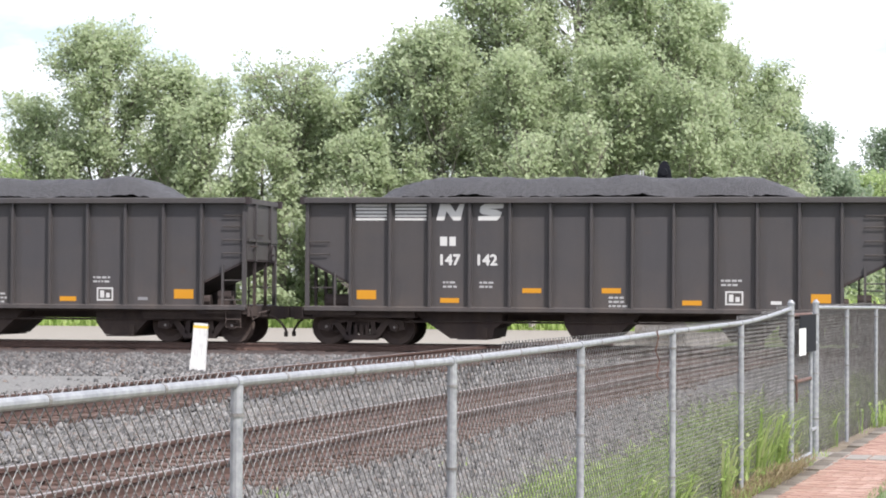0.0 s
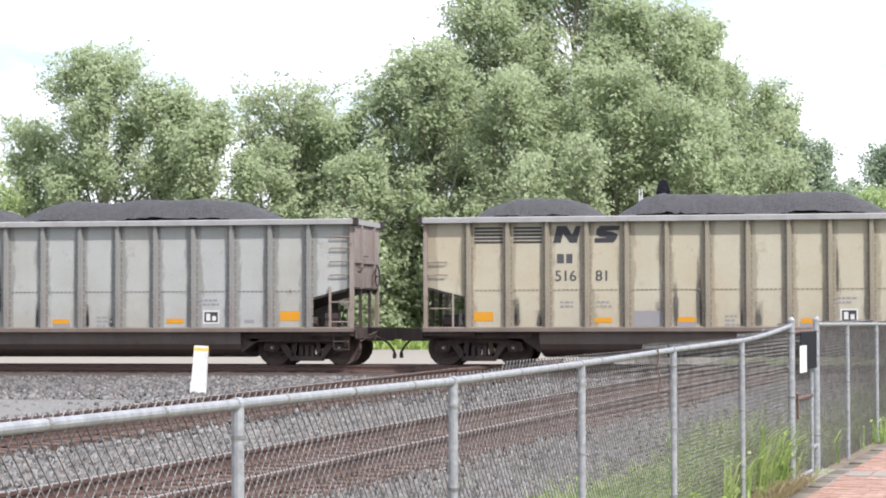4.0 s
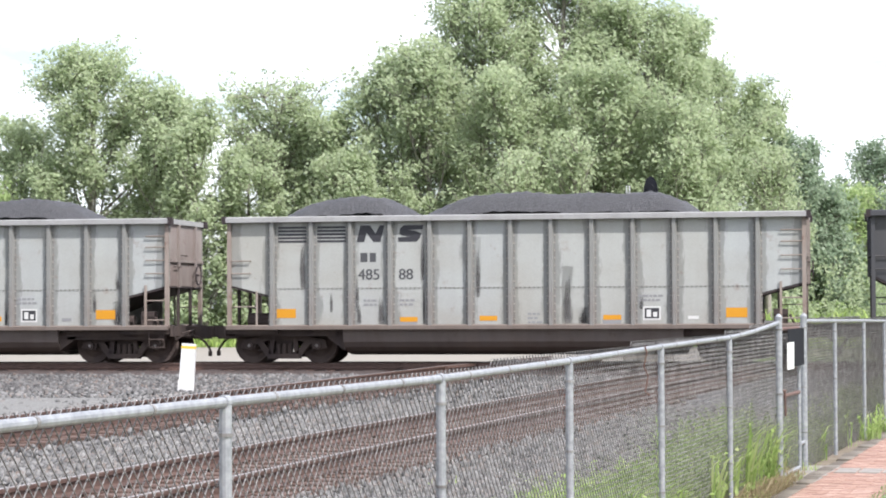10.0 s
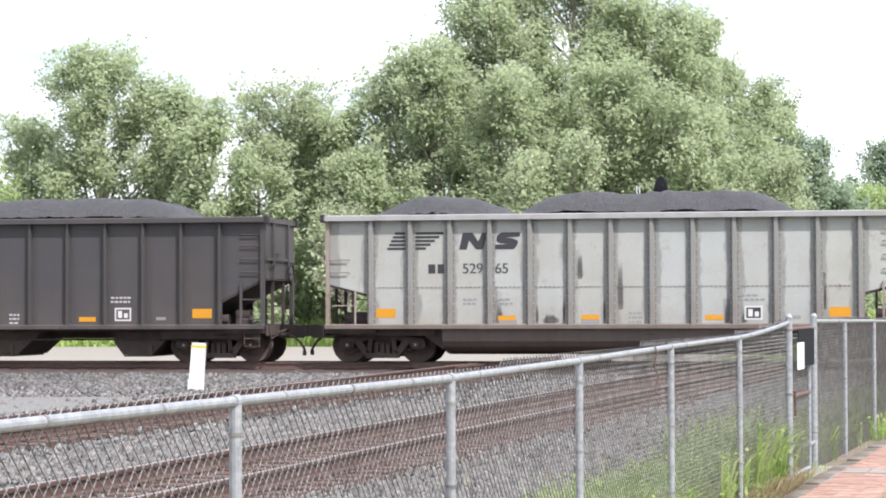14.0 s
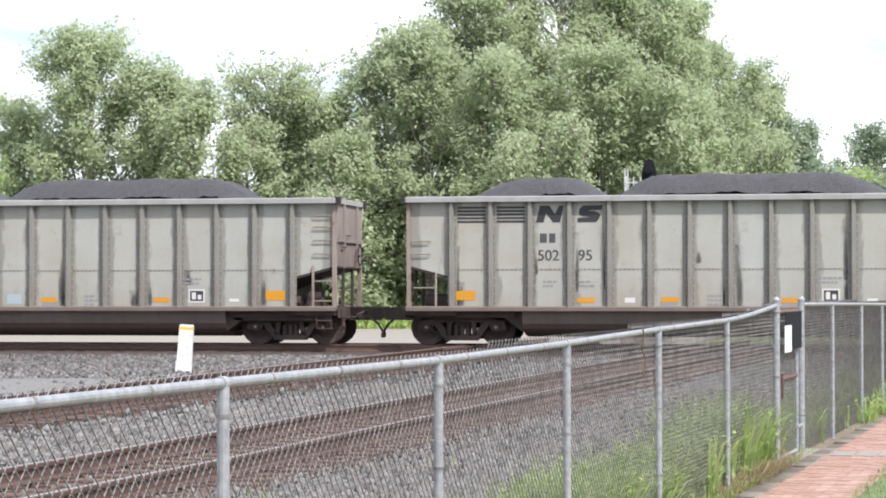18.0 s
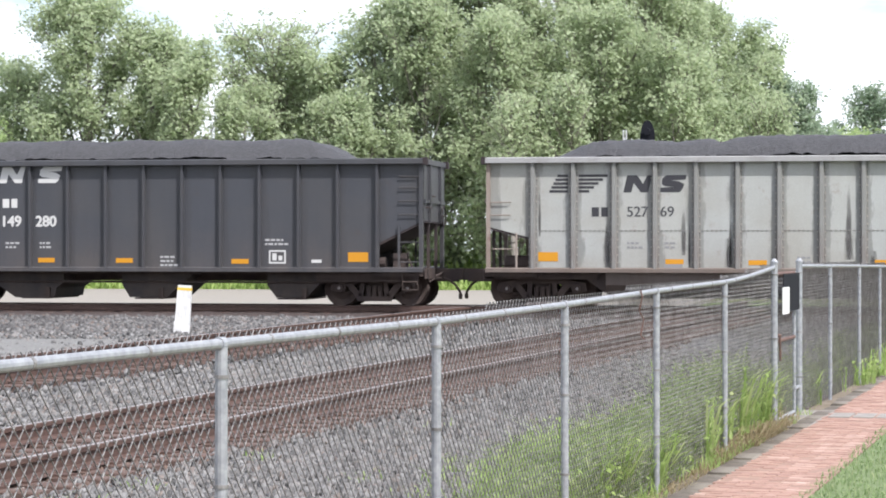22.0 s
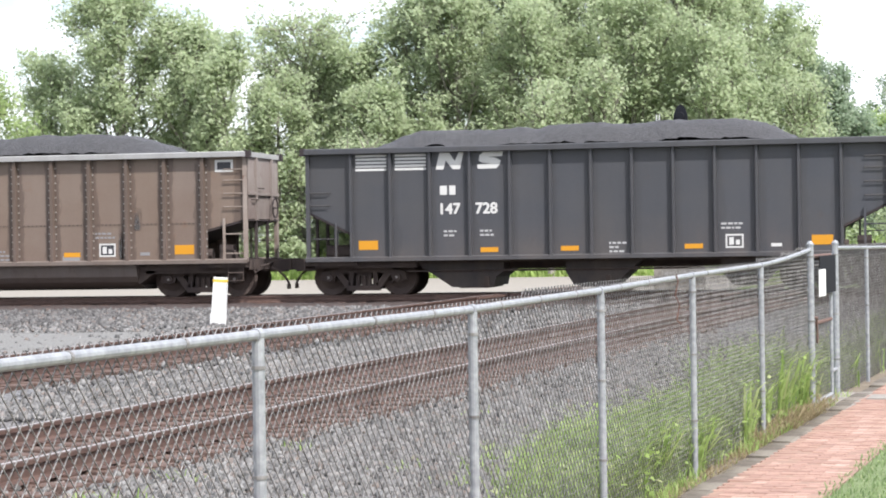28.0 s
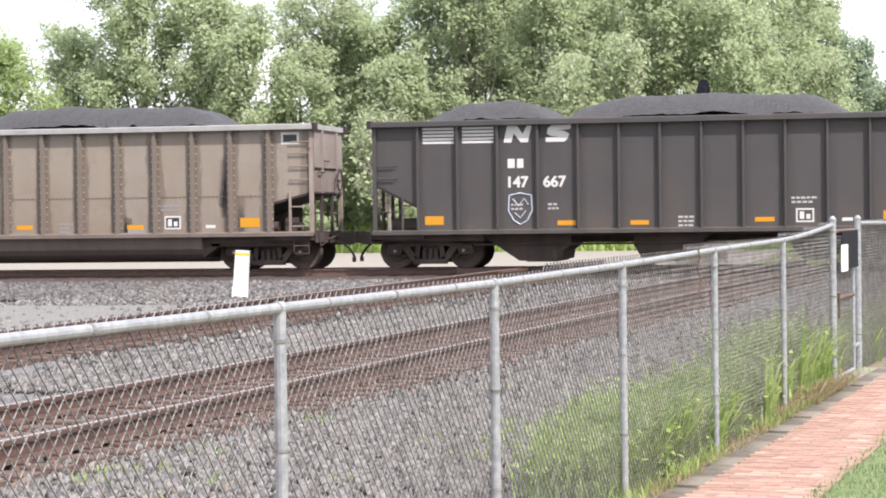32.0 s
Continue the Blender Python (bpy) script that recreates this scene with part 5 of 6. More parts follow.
def wagon(i, kind, skin, rib, number, look_kind, load, stencil, tapes, label):
    """One coal wagon; its own space has the rail top at z 0 and the way of travel along +x."""
    w = tagged(new("coal_wagon"), label, "coal wagon", "wagons of the coal train")
    tub = kind == "tub"
    k_len = LENGTH.get(number[0][:2], 1.0) if tub and number else 1.0
    shorten = Matrix.Diagonal((k_len, 1.0, 1.0, 1.0))

    def put(name, me, mat, parent=None, m=None, label=""):
        """As the general put(), with the body shortened where this wagon's build is shorter."""
        ob = PUT(name, me, mat, parent, m, label)
        if parent is w and name == "truck":
            ob.location.x *= k_len
        elif parent is w and name not in ("coupler", "air_hose"):
            ob.matrix_basis = shorten @ ob.matrix_basis
        return ob
    z_end, z_rib = (2.02, 1.72) if tub else (2.18, 1.58)
    if kind == "brown":
        z_end, z_rib = 2.0, 1.60
    for sgn, nm in ((-1, "near"), (1, "far")):
        def build(sgn=sgn):
            return Geo().prism(side_outline(z_end, z_rib), sgn * SIDE_Y, sgn * (SIDE_Y - 0.03), "y")
        put("side_sheet", shared(("side_sheet", kind, sgn), build), skin, w)
        rw = 0.072 if tub else 0.05
        depth = 0.13 if tub else 0.12
        def rib_geo():
            g = Geo().prism([(-rw, 0), (-rw, -0.03), (-rw * 0.6, -depth), (rw * 0.6, -depth), (rw, -0.03), (rw, 0)], SILL_Z + 0.05, CHORD_Z - 0.12, "z")
            if tub and sgn < 0:       # flange with bolt heads
                g.box(-rw - 0.035, rw + 0.035, -0.008, 0.0, SILL_Z + 0.1, CHORD_Z - 0.13)
            return g
        def bolt_geo():
            g = Geo()
            for q in range(13):
                for x in (-rw - 0.02, rw + 0.02):
                    g.box(x - 0.018, x + 0.018, -0.03, -0.008, 1.1 + 0.19 * q, 1.137 + 0.19 * q)
            return g
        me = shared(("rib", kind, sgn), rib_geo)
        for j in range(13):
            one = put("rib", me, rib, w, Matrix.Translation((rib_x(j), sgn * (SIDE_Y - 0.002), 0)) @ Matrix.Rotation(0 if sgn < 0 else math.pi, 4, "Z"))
            if tub and sgn < 0:
                tagged(put("rib_bolts", shared("rib_bolts", bolt_geo), M["bolt"], one, label="pale bolt heads along both edges"), kind="stuff")
        if tub:
            def seam(sgn=sgn):
                g, y0, y1 = Geo(), min(sgn * SIDE_Y, sgn * (SIDE_Y + 0.005)), max(sgn * SIDE_Y, sgn * (SIDE_Y + 0.005))
                g.box(-6.1, 6.1, y0, y1, 1.908, 1.916)
                for q in range(108):
                    g.box(-6.05 + 0.1122 * q, -6.01 + 0.1122 * q, y0 - 0.008, y1 + 0.008, 1.89, 1.925)
                return g
            put("rivet_seam", shared(("rivet_seam", sgn), seam), rib, w)
        put("side_sill", shared(("side_sill", kind, sgn), lambda: Geo().prism([(sgn * 1.42, SILL_Z + 0.11), (sgn * 1.42, SILL_Z + 0.04), (sgn * 1.60, SILL_Z + 0.04), (sgn * 1.60, SILL_Z + 0.01), (sgn * 1.635, SILL_Z + 0.01), (sgn * 1.635, SILL_Z + 0.10), (sgn * 1.56, SILL_Z + 0.13)], -HALF, HALF, "x")), M["rib_brown_steel"] if kind == "brown" else M["sill"] if kind != "hopper" else skin, w)
        put("top_chord", shared(("top_chord", sgn), lambda: Geo().prism([(sgn * 1.48, CHORD_Z - 0.14), (sgn * 1.675, CHORD_Z - 0.14), (sgn * 1.675, CHORD_Z - 0.02), (sgn * 1.64, CHORD_Z), (sgn * 1.50, CHORD_Z)], -HALF, HALF, "x")), M["chord_pale"] if tub else M["rib_brown_steel"] if kind == "brown" else skin, w)
    for e in (-1, 1):
        turn = Matrix.Rotation(0 if e > 0 else math.pi, 4, "Z")
        endmat = M["end_sheet"] if tub else skin
        put("end_sheet", shared(("end_sheet", kind), lambda: Geo().box(HALF - 0.04, HALF - 0.005, -1.49, 1.49, z_end - 0.02, CHORD_Z - 0.02)), endmat, w, turn)
        put("slope_sheet", shared(("slope_sheet", kind), lambda: Geo().prism([(HALF - 0.04, z_end), (HALF, z_end - 0.06), (rib_x(12), z_rib - 0.06), (rib_x(12) - 0.9, z_rib - 0.42), (rib_x(12) - 0.9, z_rib - 0.36), (rib_x(12), z_rib)], -1.48, 1.48, "y")), M["steel_dark"], w, turn)
        put("end_chord", shared("end_chord", lambda: Geo().box(HALF - 0.10, HALF + 0.05, -1.50, 1.50, CHORD_Z - 0.14, CHORD_Z - 0.01)), M["chord_pale"] if tub else skin, w, turn)
        for y in (-0.75, 0.75):
            put("end_rib", shared(("end_rib", kind), lambda: Geo().box(HALF - 0.005, HALF + 0.06, -0.05, 0.05, z_end - 0.05, CHORD_Z - 0.14)), endmat, w, turn @ Matrix.Translation((0, y, 0)))
        put("end_beam", shared("end_beam", lambda: Geo().box(HALF - 0.004, HALF + 0.045, -1.44, 1.44, 2.62, 2.70)), endmat, w, turn)
        put("air_hose", shared("air_hose", lambda: Geo().path([(7.55, -0.34, 0.74), (7.78, -0.35, 0.66), (7.94, -0.34, 0.53), (8.04, -0.32, 0.38), (8.09, -0.30, 0.24)], 0.032, 6).box(7.45, 7.6, -0.42, -0.26, 0.66, 0.82).box(8.02, 8.10, -0.35, -0.25, 0.17, 0.30)), M["steel_dark"], w, turn)
        put("cut_lever", shared("cut_lever", lambda: Geo().path([(7.42, -1.4, 0.95), (7.46, -1.4, 0.62), (7.5, -1.0, 0.70), (7.6, -0.2, 0.72)], 0.016, 5)), M["steel_dark"], w, turn)
        put("end_bulkhead", shared(("end_bulkhead", kind), lambda: Geo().box(5.1, 5.16, -1.46, 1.46, SILL_Z, z_rib + 0.05)), M["steel_dark"], w, turn)
        for y in (-1.5, 1.5):
            put("corner_post", shared("corner_post", lambda: Geo().box(HALF - 0.11, HALF - 0.01, -0.06, 0.06, SILL_Z + 0.05, CHORD_Z - 0.14)), M["post_rust"] if tub else skin, w, turn @ Matrix.Translation((0, y, 0)))
            put("corner_cap", shared("corner_cap", lambda: Geo().box(HALF - 0.03, HALF + 0.11, -0.10, 0.10, CHORD_Z - 0.17, CHORD_Z + 0.02)), M["steel_dark"], w, turn @ Matrix.Translation((0, 1.04 * y, 0)))
        for y in (-0.55, 0.55):
            put("end_stanchion", shared("end_stanchion", lambda: Geo().box(HALF - 0.09, HALF - 0.02, -0.045, 0.045, SILL_Z + 0.05, 2.2)), M["steel_dark"], w, turn @ Matrix.Translation((0, y, 0)))
        put("end_platform", shared("end_platform", lambda: Geo().box(6.0, HALF + 0.03, -1.5, 1.5, SILL_Z - 0.1, SILL_Z + 0.06).box(HALF + 0.035, HALF + 0.07, -1.55, 1.55, SILL_Z - 0.16, SILL_Z + 0.1)), M["steel_dark"], w, turn)
        put("end_underframe", shared("end_underframe", lambda: Geo().box(4.5, 7.15, -1.36, 1.36, 0.70, SILL_Z + 0.03).box(4.5, 7.15, -1.30, -1.18, 0.62, 0.70)), M["steel_dark"], w, turn)
        put("step", shared("step", lambda: Geo().path([(7.18, -1.52, 0.85), (7.18, -1.52, 0.42), (6.78, -1.52, 0.42), (6.78, -1.52, 0.85)], 0.018, 6).tube((7.18, -1.52, 0.62), (6.78, -1.52, 0.62), 0.018, 6)), M["steel_dark"], w, turn)
        put("coupler", shared("coupler", coupler_mesh), M["steel_dark"], w, turn)
        truck = put("truck", shared("truck_bolster", lambda: Geo().box(-0.2, 0.2, -0.95, 0.95, 0.42, 0.62).box(-0.3, 0.3, -0.2, 0.2, 0.6, 0.8).box(-0.75, -0.62, -0.9, 0.9, 0.3, 0.36).box(0.62, 0.75, -0.9, 0.9, 0.3, 0.36)), M["steel_dark"], w, Matrix.Translation((5.95 * e, 0, 0)))
        for sgn in (0, math.pi):
            put("side_frame", shared("side_frame", truck_side), M["steel_dark"], truck, Matrix.Rotation(sgn, 4, "Z"))
        for dx in (-0.89, 0.89):
            ws = put("wheelset", shared("wheelset", wheelset), M["wheel"], truck, Matrix.Translation((dx, 0, 0.457)))
            WHEELS.append((i, ws, dx))
            put("bearing_cap", shared("bearing_cap", lambda: Geo().tube((0, -1.19, 0.457), (0, -1.155, 0.457), 0.03, 8, 0.04)), M["rail_head"], truck, Matrix.Translation((dx, 0, 0)), "bright worn bearing end")
    ladder_mat = M["rusty"] if kind == "brown" else (M["post_rust"] if tub else skin)
    # ladder at the leading end, grab irons and a short ladder at the trailing end
    for turn in (Matrix.Identity(4), Matrix.Rotation(math.pi, 4, "Z")):
        if kind == "brown":
            put("ladder", shared("ladder_full", lambda: ladder(0.42, 8, 0.36)), ladder_mat, w, turn @ Matrix.Translation((6.98, -1.56, 1.0)))
        else:
            for z in (2.32, 2.66, 3.0, 3.28):
                put("grab_iron", shared("grab_iron", lambda: grab(0.5)), ladder_mat, w, turn @ Matrix.Translation((6.95, -SIDE_Y, z)))
            put("ladder", shared("ladder_low", lambda: Geo().box(6.66, 6.72, -1.55, -1.50, SILL_Z + 0.05, 2.02).tube((6.7, -1.53, 1.12), (7.26, -1.53, 1.12), 0.018, 6).tube((6.7, -1.53, 1.62), (7.26, -1.53, 1.62), 0.018, 6)), ladder_mat, w, turn)
        put("grab_iron", shared("grab_iron", lambda: grab(0.5)), ladder_mat, w, turn @ Matrix.Translation((-6.95, -SIDE_Y, 2.3)))
        put("grab_iron", shared("grab_iron", lambda: grab(0.5)), ladder_mat, w, turn @ Matrix.Translation((-6.95, -SIDE_Y, 2.62)))
        put("hand_rail", shared("hand_rail", lambda: Geo().path([(-7.15, -1.5, 1.45), (-6.55, -1.5, 1.45), (-6.55, -1.5, 1.0)], 0.018, 6).tube((-6.55, -1.5, 0.95), (-6.55, -1.5, 1.85), 0.03, 6)), ladder_mat, w, turn)
        for y in (-0.9, -0.35):
            put("grab_iron", shared("grab_iron", lambda: grab(0.5)), M["steel_dark"], w, turn @ Matrix.Translation((HALF, y, 2.5 + 0.3 * (y > -0.5))) @ Matrix.Rotation(radians(90), 4, "Z"))
    put("brake_wheel", shared("brake_wheel", lambda: Geo().path([(HALF + 0.12, 0.75 + 0.26 * math.cos(a), 2.3 + 0.26 * math.sin(a)) for a in (2 * math.pi * q / 14 for q in range(15))], 0.02, 6).tube((HALF, 0.75, 2.3), (HALF + 0.12, 0.75, 2.3), 0.03, 6).tube((HALF + 0.12, 0.49, 2.3), (HALF + 0.12, 1.01, 2.3), 0.014, 6)), M["steel_dark"], w)
    put("brake_gear", shared("brake_gear", lambda: Geo().box(6.5, 6.85, -1.3, -1.0, 0.95, 1.35).tube((6.3, -1.2, 1.1), (5.4, -1.2, 1.1), 0.15, 10).path([(6.9, -1.35, 1.2), (7.1, -1.4, 0.8), (7.05, -1.42, 0.5)], 0.03, 6).box(7.0, 7.16, -1.42, -1.3, 0.55, 1.0)), M["steel_dark"], w)
    for y, r in ((-0.9, 0.2), (0.5, 0.17)):
        put("air_reservoir", shared(("air_reservoir", r), lambda: Geo().tube((-6.9, 0, 1.1), (-5.7, 0, 1.1), r, 12)), M["steel_dark"], w, Matrix.Translation((0, y, 0)))
    put("center_sill", shared("center_sill", lambda: Geo().box(-7.2, 7.2, -0.2, 0.2, 0.62, 0.98)), M["steel_dark"], w)
    if tub:
        def belly():
            n, g = 12, Geo()
            prof = [(-1.5, SILL_Z + 0.02)] + [(1.5 * -math.cos(math.pi * q / n) * 0.98, SILL_Z - 0.02 - 0.64 * math.sin(math.pi * q / n) ** 0.6) for q in range(1, n)] + [(1.5, SILL_Z + 0.02)]
            g.prism([(y, z) for y, z in prof], -4.3, 4.3, "x")
            return g
        put("tub_belly", shared("tub_belly", belly), M["tub_belly"], w)
        for e in (-1, 1):
            put("belly_end", shared("belly_end", lambda: Geo().prism([(4.3, 0.86), (4.3, 0.34), (4.75, 0.66), (4.75, 0.86)], -1.3, 1.3, "y")), M["steel_dark"], w, Matrix.Rotation(0 if e > 0 else math.pi, 4, "Z"))
    elif kind == "brown" or kind == "red":
        def fish():
            pts = [(-4.6, SILL_Z)]
            for c in (-2.25, 2.25):
                pts += [(c - 2.2 + 4.4 * q / 14, SILL_Z - 0.16 - 0.50 * math.sin(math.pi * q / 14) ** 0.8) for q in range(15)]
            return Geo().prism(pts + [(4.6, SILL_Z)], -1.5, 1.5, "y")
        def straight():
            return Geo().prism([(-4.7, SILL_Z), (-4.5, 0.30), (4.5, 0.30), (4.7, SILL_Z)], -1.45, 1.45, "y")
        put("tub_belly", shared(("tub_belly", kind), fish if kind == "brown" else straight), M["belly_dark"] if kind == "brown" else M["hopper_brown"], w)
        if kind == "red":
            put("seam_band", Geo().box(-6.1, 6.1, -SIDE_Y - 0.006, -SIDE_Y, 2.27, 2.35), M["hopper_brown"], w, label="dark horizontal seam")
            put("pale_stripe", Geo().box(-4.5, 4.6, -1.64, -1.452, 0.68, 0.83), M["number_panel"], w, label="pale rust-stained ledge")
    else:
        for q, (pts, gx) in enumerate((([(-4.64, SILL_Z), (-3.62, 0.18), (-2.55, 0.20), (-2.5, 0.44), (-2.3, 0.58), (-2.3, SILL_Z)], -3.08),
                                       ([(-0.72, SILL_Z), (-0.72, 0.55), (-0.51, 0.20), (0.50, 0.20), (1.24, SILL_Z)], 0.0),
                                       ([(3.17, SILL_Z), (3.17, 0.52), (3.41, 0.20), (4.19, 0.20), (4.84, SILL_Z)], 3.8))):
            bay = put("hopper_bay", shared(("hopper_bay", q), lambda: Geo().prism(pts, -1.12, 1.12, "y")), M["steel_dark"] if skin is M["hopper_black"] else M["belly_dark"], w)
            put("discharge_gate", shared("discharge_gate", lambda: Geo().box(-0.36, 0.40, -1.15, 1.15, 0.155, 0.19).tube((0.30, -1.2, 0.25), (0.30, 1.2, 0.25), 0.04, 8).box(0.3, 0.42, -1.2, -1.13, 0.18, 0.45)), M["steel_dark"], bay, Matrix.Translation((gx, 0, 0)))
        put("train_pipe", shared("train_pipe", lambda: Geo().tube((-4.8, -1.15, 0.60), (5.0, -1.15, 0.60), 0.028, 6)), M["steel_dark"], w)
        put("cross_brace", shared("cross_brace", lambda: Geo().box(-4.6, 4.6, -1.2, 1.2, SILL_Z - 0.06, SILL_Z + 0.06)), M["steel_dark"], w)
    put("coal_load", shared(("coal_load", load, i), lambda: coal_mesh(load, i)), M["coal"], w, label="heaped black coal")

    # ---- writing and marks on the near side ----
    ink = M["black_print"] if tub else M["white_print"]
    nink = M["grey_print"] if tub else ink
    Y = -SIDE_Y - 0.006
    mid = [(rib_x(j) + rib_x(j + 1)) / 2 for j in range(12)]
    edge = 0.13 if tub else 0.10

    def mark(name, me, mat, x=0.0, z=0.0, lab=""):
        return put(name, me, mat, w, Matrix.Translation((x, Y, z)), lab)
    if look_kind == "block":
        zl, dn = (3.08, 0.09) if tub else (3.16, 0.0)
        for j in (0, 1):
            for q in range(5):
                x0, x1 = rib_x(j) + edge + 0.02, rib_x(j + 1) - edge
                mark("emblem_stripe", plate(x0, x1, zl + q * 0.088, zl + q * 0.088 + 0.055), ink)
        mark("emblem_shape", shared("emblem_sharp", lambda: emblem_block("sharp")), ink, mid[2] - 0.03, zl)
        mark("emblem_shape", shared("emblem_round", lambda: emblem_block("round")), ink, mid[3] - 0.03, zl)
        mark("lettering_bar", plate(-0.20, -0.02, 0, 0.23), nink, mid[2] - 0.06, 2.52 + 0.6 * dn)
        mark("lettering_bar", plate(0.04, 0.20, 0, 0.23), nink, mid[2] - 0.06, 2.52 + 0.6 * dn)
        if number:
            mark("wagon_number", text_mesh(number[0], 0.38, "n" + number[0], not tub), nink, mid[2] - 0.03, 2.04 + dn)
            mark("wagon_number", text_mesh(number[1], 0.38, "m" + number[1] + str(tub), not tub), nink, mid[3] - 0.10, 2.04 + dn)
    elif look_kind == "slant":
        zl = 2.86
        for q in range(5):
            s = 0.05 * q
            mark("emblem_stripe", plate(rib_x(0) + 0.42 + s, rib_x(1) - edge, zl + q * 0.096, zl + q * 0.096 + 0.062), ink)
            mark("emblem_stripe", plate(rib_x(1) + edge, rib_x(2) - 0.62 + 0.115 * q, zl + q * 0.096, zl + q * 0.096 + 0.062), ink)
        mark("emblem_shape", shared("emblem_sharp", lambda: emblem_block("sharp")), ink, mid[2] + 0.05, zl)
        mark("emblem_shape", shared("emblem_round", lambda: emblem_block("round")), ink, mid[3] - 0.10, zl)
        zn = 2.42 if not tub else 2.26
        mark("lettering_bar", plate(-0.20, -0.02, 0, 0.23), ink, rib_x(2) - 0.36, zn)
        mark("lettering_bar", plate(0.04, 0.20, 0, 0.23), ink, rib_x(2) - 0.36, zn)
        if number:
            mark("wagon_number", text_mesh(number[0], 0.36, "s" + number[0] + str(tub), not tub), nink, mid[2] + 0.08, zn)
            mark("wagon_number", text_mesh(number[1], 0.36, "t" + number[1] + str(tub), not tub), nink, mid[3] - 0.2, zn)
    elif look_kind == "slant_old":
        zl = 2.78
        for q in range(5):
            mark("emblem_stripe", plate(rib_x(0) - 0.22, rib_x(0) - 0.07, zl + q * 0.13, zl + q * 0.13 + 0.07), M["faded_print"])
            mark("emblem_stripe", plate(rib_x(0) + 0.10, rib_x(1) - 0.08, zl + q * 0.13, zl + q * 0.13 + 0.06), M["faded_print"])
            mark("emblem_stripe", plate(rib_x(1) + 0.08, rib_x(1) + 0.22 + 0.03 * q, zl + q * 0.13, zl + q * 0.13 + 0.07), M["faded_print"])
        big = Matrix.Diagonal((1.0, 1.0, 1.38, 1.0))
        for shape, x in (("sharp", mid[1] + 0.17), ("round", mid[2] + 0.02)):
            PUT("emblem_shape", shared("emblem_" + shape, lambda: emblem_block(shape)), M["number_panel"], w, Matrix.Translation((x, Y, zl)) @ big)
        mark("number_panel", plate(rib_x(2) + 0.22, rib_x(3) - 0.10, 1.74, 2.46), M["number_panel"])
        put("wagon_number", text_mesh("975", 0.34, "n975"), M["black_print"], w, Matrix.Translation((mid[2] + 0.03, Y - 0.004, 1.79)))
        mark("primer_patch", plate(rib_x(1) + 0.42, rib_x(2) - 0.1, 1.75, 2.46), M["primer"])
        mark("grime_streak", plate(rib_x(2) + 0.1, rib_x(2) + 0.3, 0.98, 2.5, 0, -0.002), M["streak"])
    rr = random.Random(100 + i)
    # small lines of data that cannot be read
    for x, z, n, wd in ((mid[2], 1.47, 2, 0.36), (mid[3] - 0.1, 1.47, 2, 0.34), (mid[6] + 0.1, 1.01, 3, 0.36), (mid[9] - 0.1, 1.55, 2, 0.55)):
        for q in range(n):
            g, x0 = Geo(), -wd / 2
            while x0 < wd / 2 - rr.uniform(0.0, 0.3) * wd:      # a broken line of small words
                x1 = x0 + rr.uniform(0.05, 0.14)
                word = plate(x0, x1, q * 0.105, q * 0.105 + 0.05)
                g.add(word.v, word.f)
                x0 = x1 + 0.03
            mark("text_bar", g, M["pink_patch"] if tub else M["dim_print"], x, z)
    # boxed inspection panel
    bx = mid[9] - 0.05
    if kind != "brown":
        mark("stencil_box", shared("stencil_box", lambda: plate(-0.22, 0.22, 0, 0.34)), M["white_print"], bx, 1.08)
        mark("stencil_face", shared("stencil_face", lambda: plate(-0.18, 0.18, 0.04, 0.30, 0, -0.002)), M["black_print"] if tub else skin, bx, 1.08)
        g = plate(-0.13, -0.02, 0.08, 0.26, 0, -0.004)
        p2 = plate(0.03, 0.13, 0.08, 0.20, 0, -0.004)
        mark("stencil_mark", g.add(p2.v, p2.f), M["white_print"], bx, 1.08)
    mark("small_plate", shared("small_plate", lambda: plate(-0.13, 0.13, 0, 0.08)), M["white_print"] if rr.random() < 0.6 else M["pink_patch"], mid[10] - 0.05, 1.10)
    if tub:      # smears beside the ribs and dark squares under the tapes
        for q in range(9):
            j, zz = rr.randrange(0, 13), 1.0 if rr.random() < 0.7 else rr.uniform(1.2, 2.2)
            wd, ht = rr.uniform(0.08, 0.26), rr.choice((0.4, 0.6, 0.9, 1.5))
            mark("grime_streak", plate(-wd / 2, wd / 2, 0, ht, 0, 0.003), M["streak"], rib_x(j) + rr.choice((-1, 1)) * (0.12 + wd / 2), zz)
        for x, z, wd, ht in rr.sample(tapes[1:-1], 2):
            mark("old_tape", plate(-wd / 2 - 0.01, wd / 2 + 0.01, -0.13, 0.03, 0, 0.002), M["pink_patch"], x, z)
    for x, z, wd, ht in tapes:
        x, z = x + rr.uniform(-0.04, 0.04), z + rr.uniform(-0.02, 0.03)
        mark("reflective_tape", shared(("tape", wd, ht), lambda: plate(-wd / 2, wd / 2, 0, ht)), M["orange_tape"], x, z)
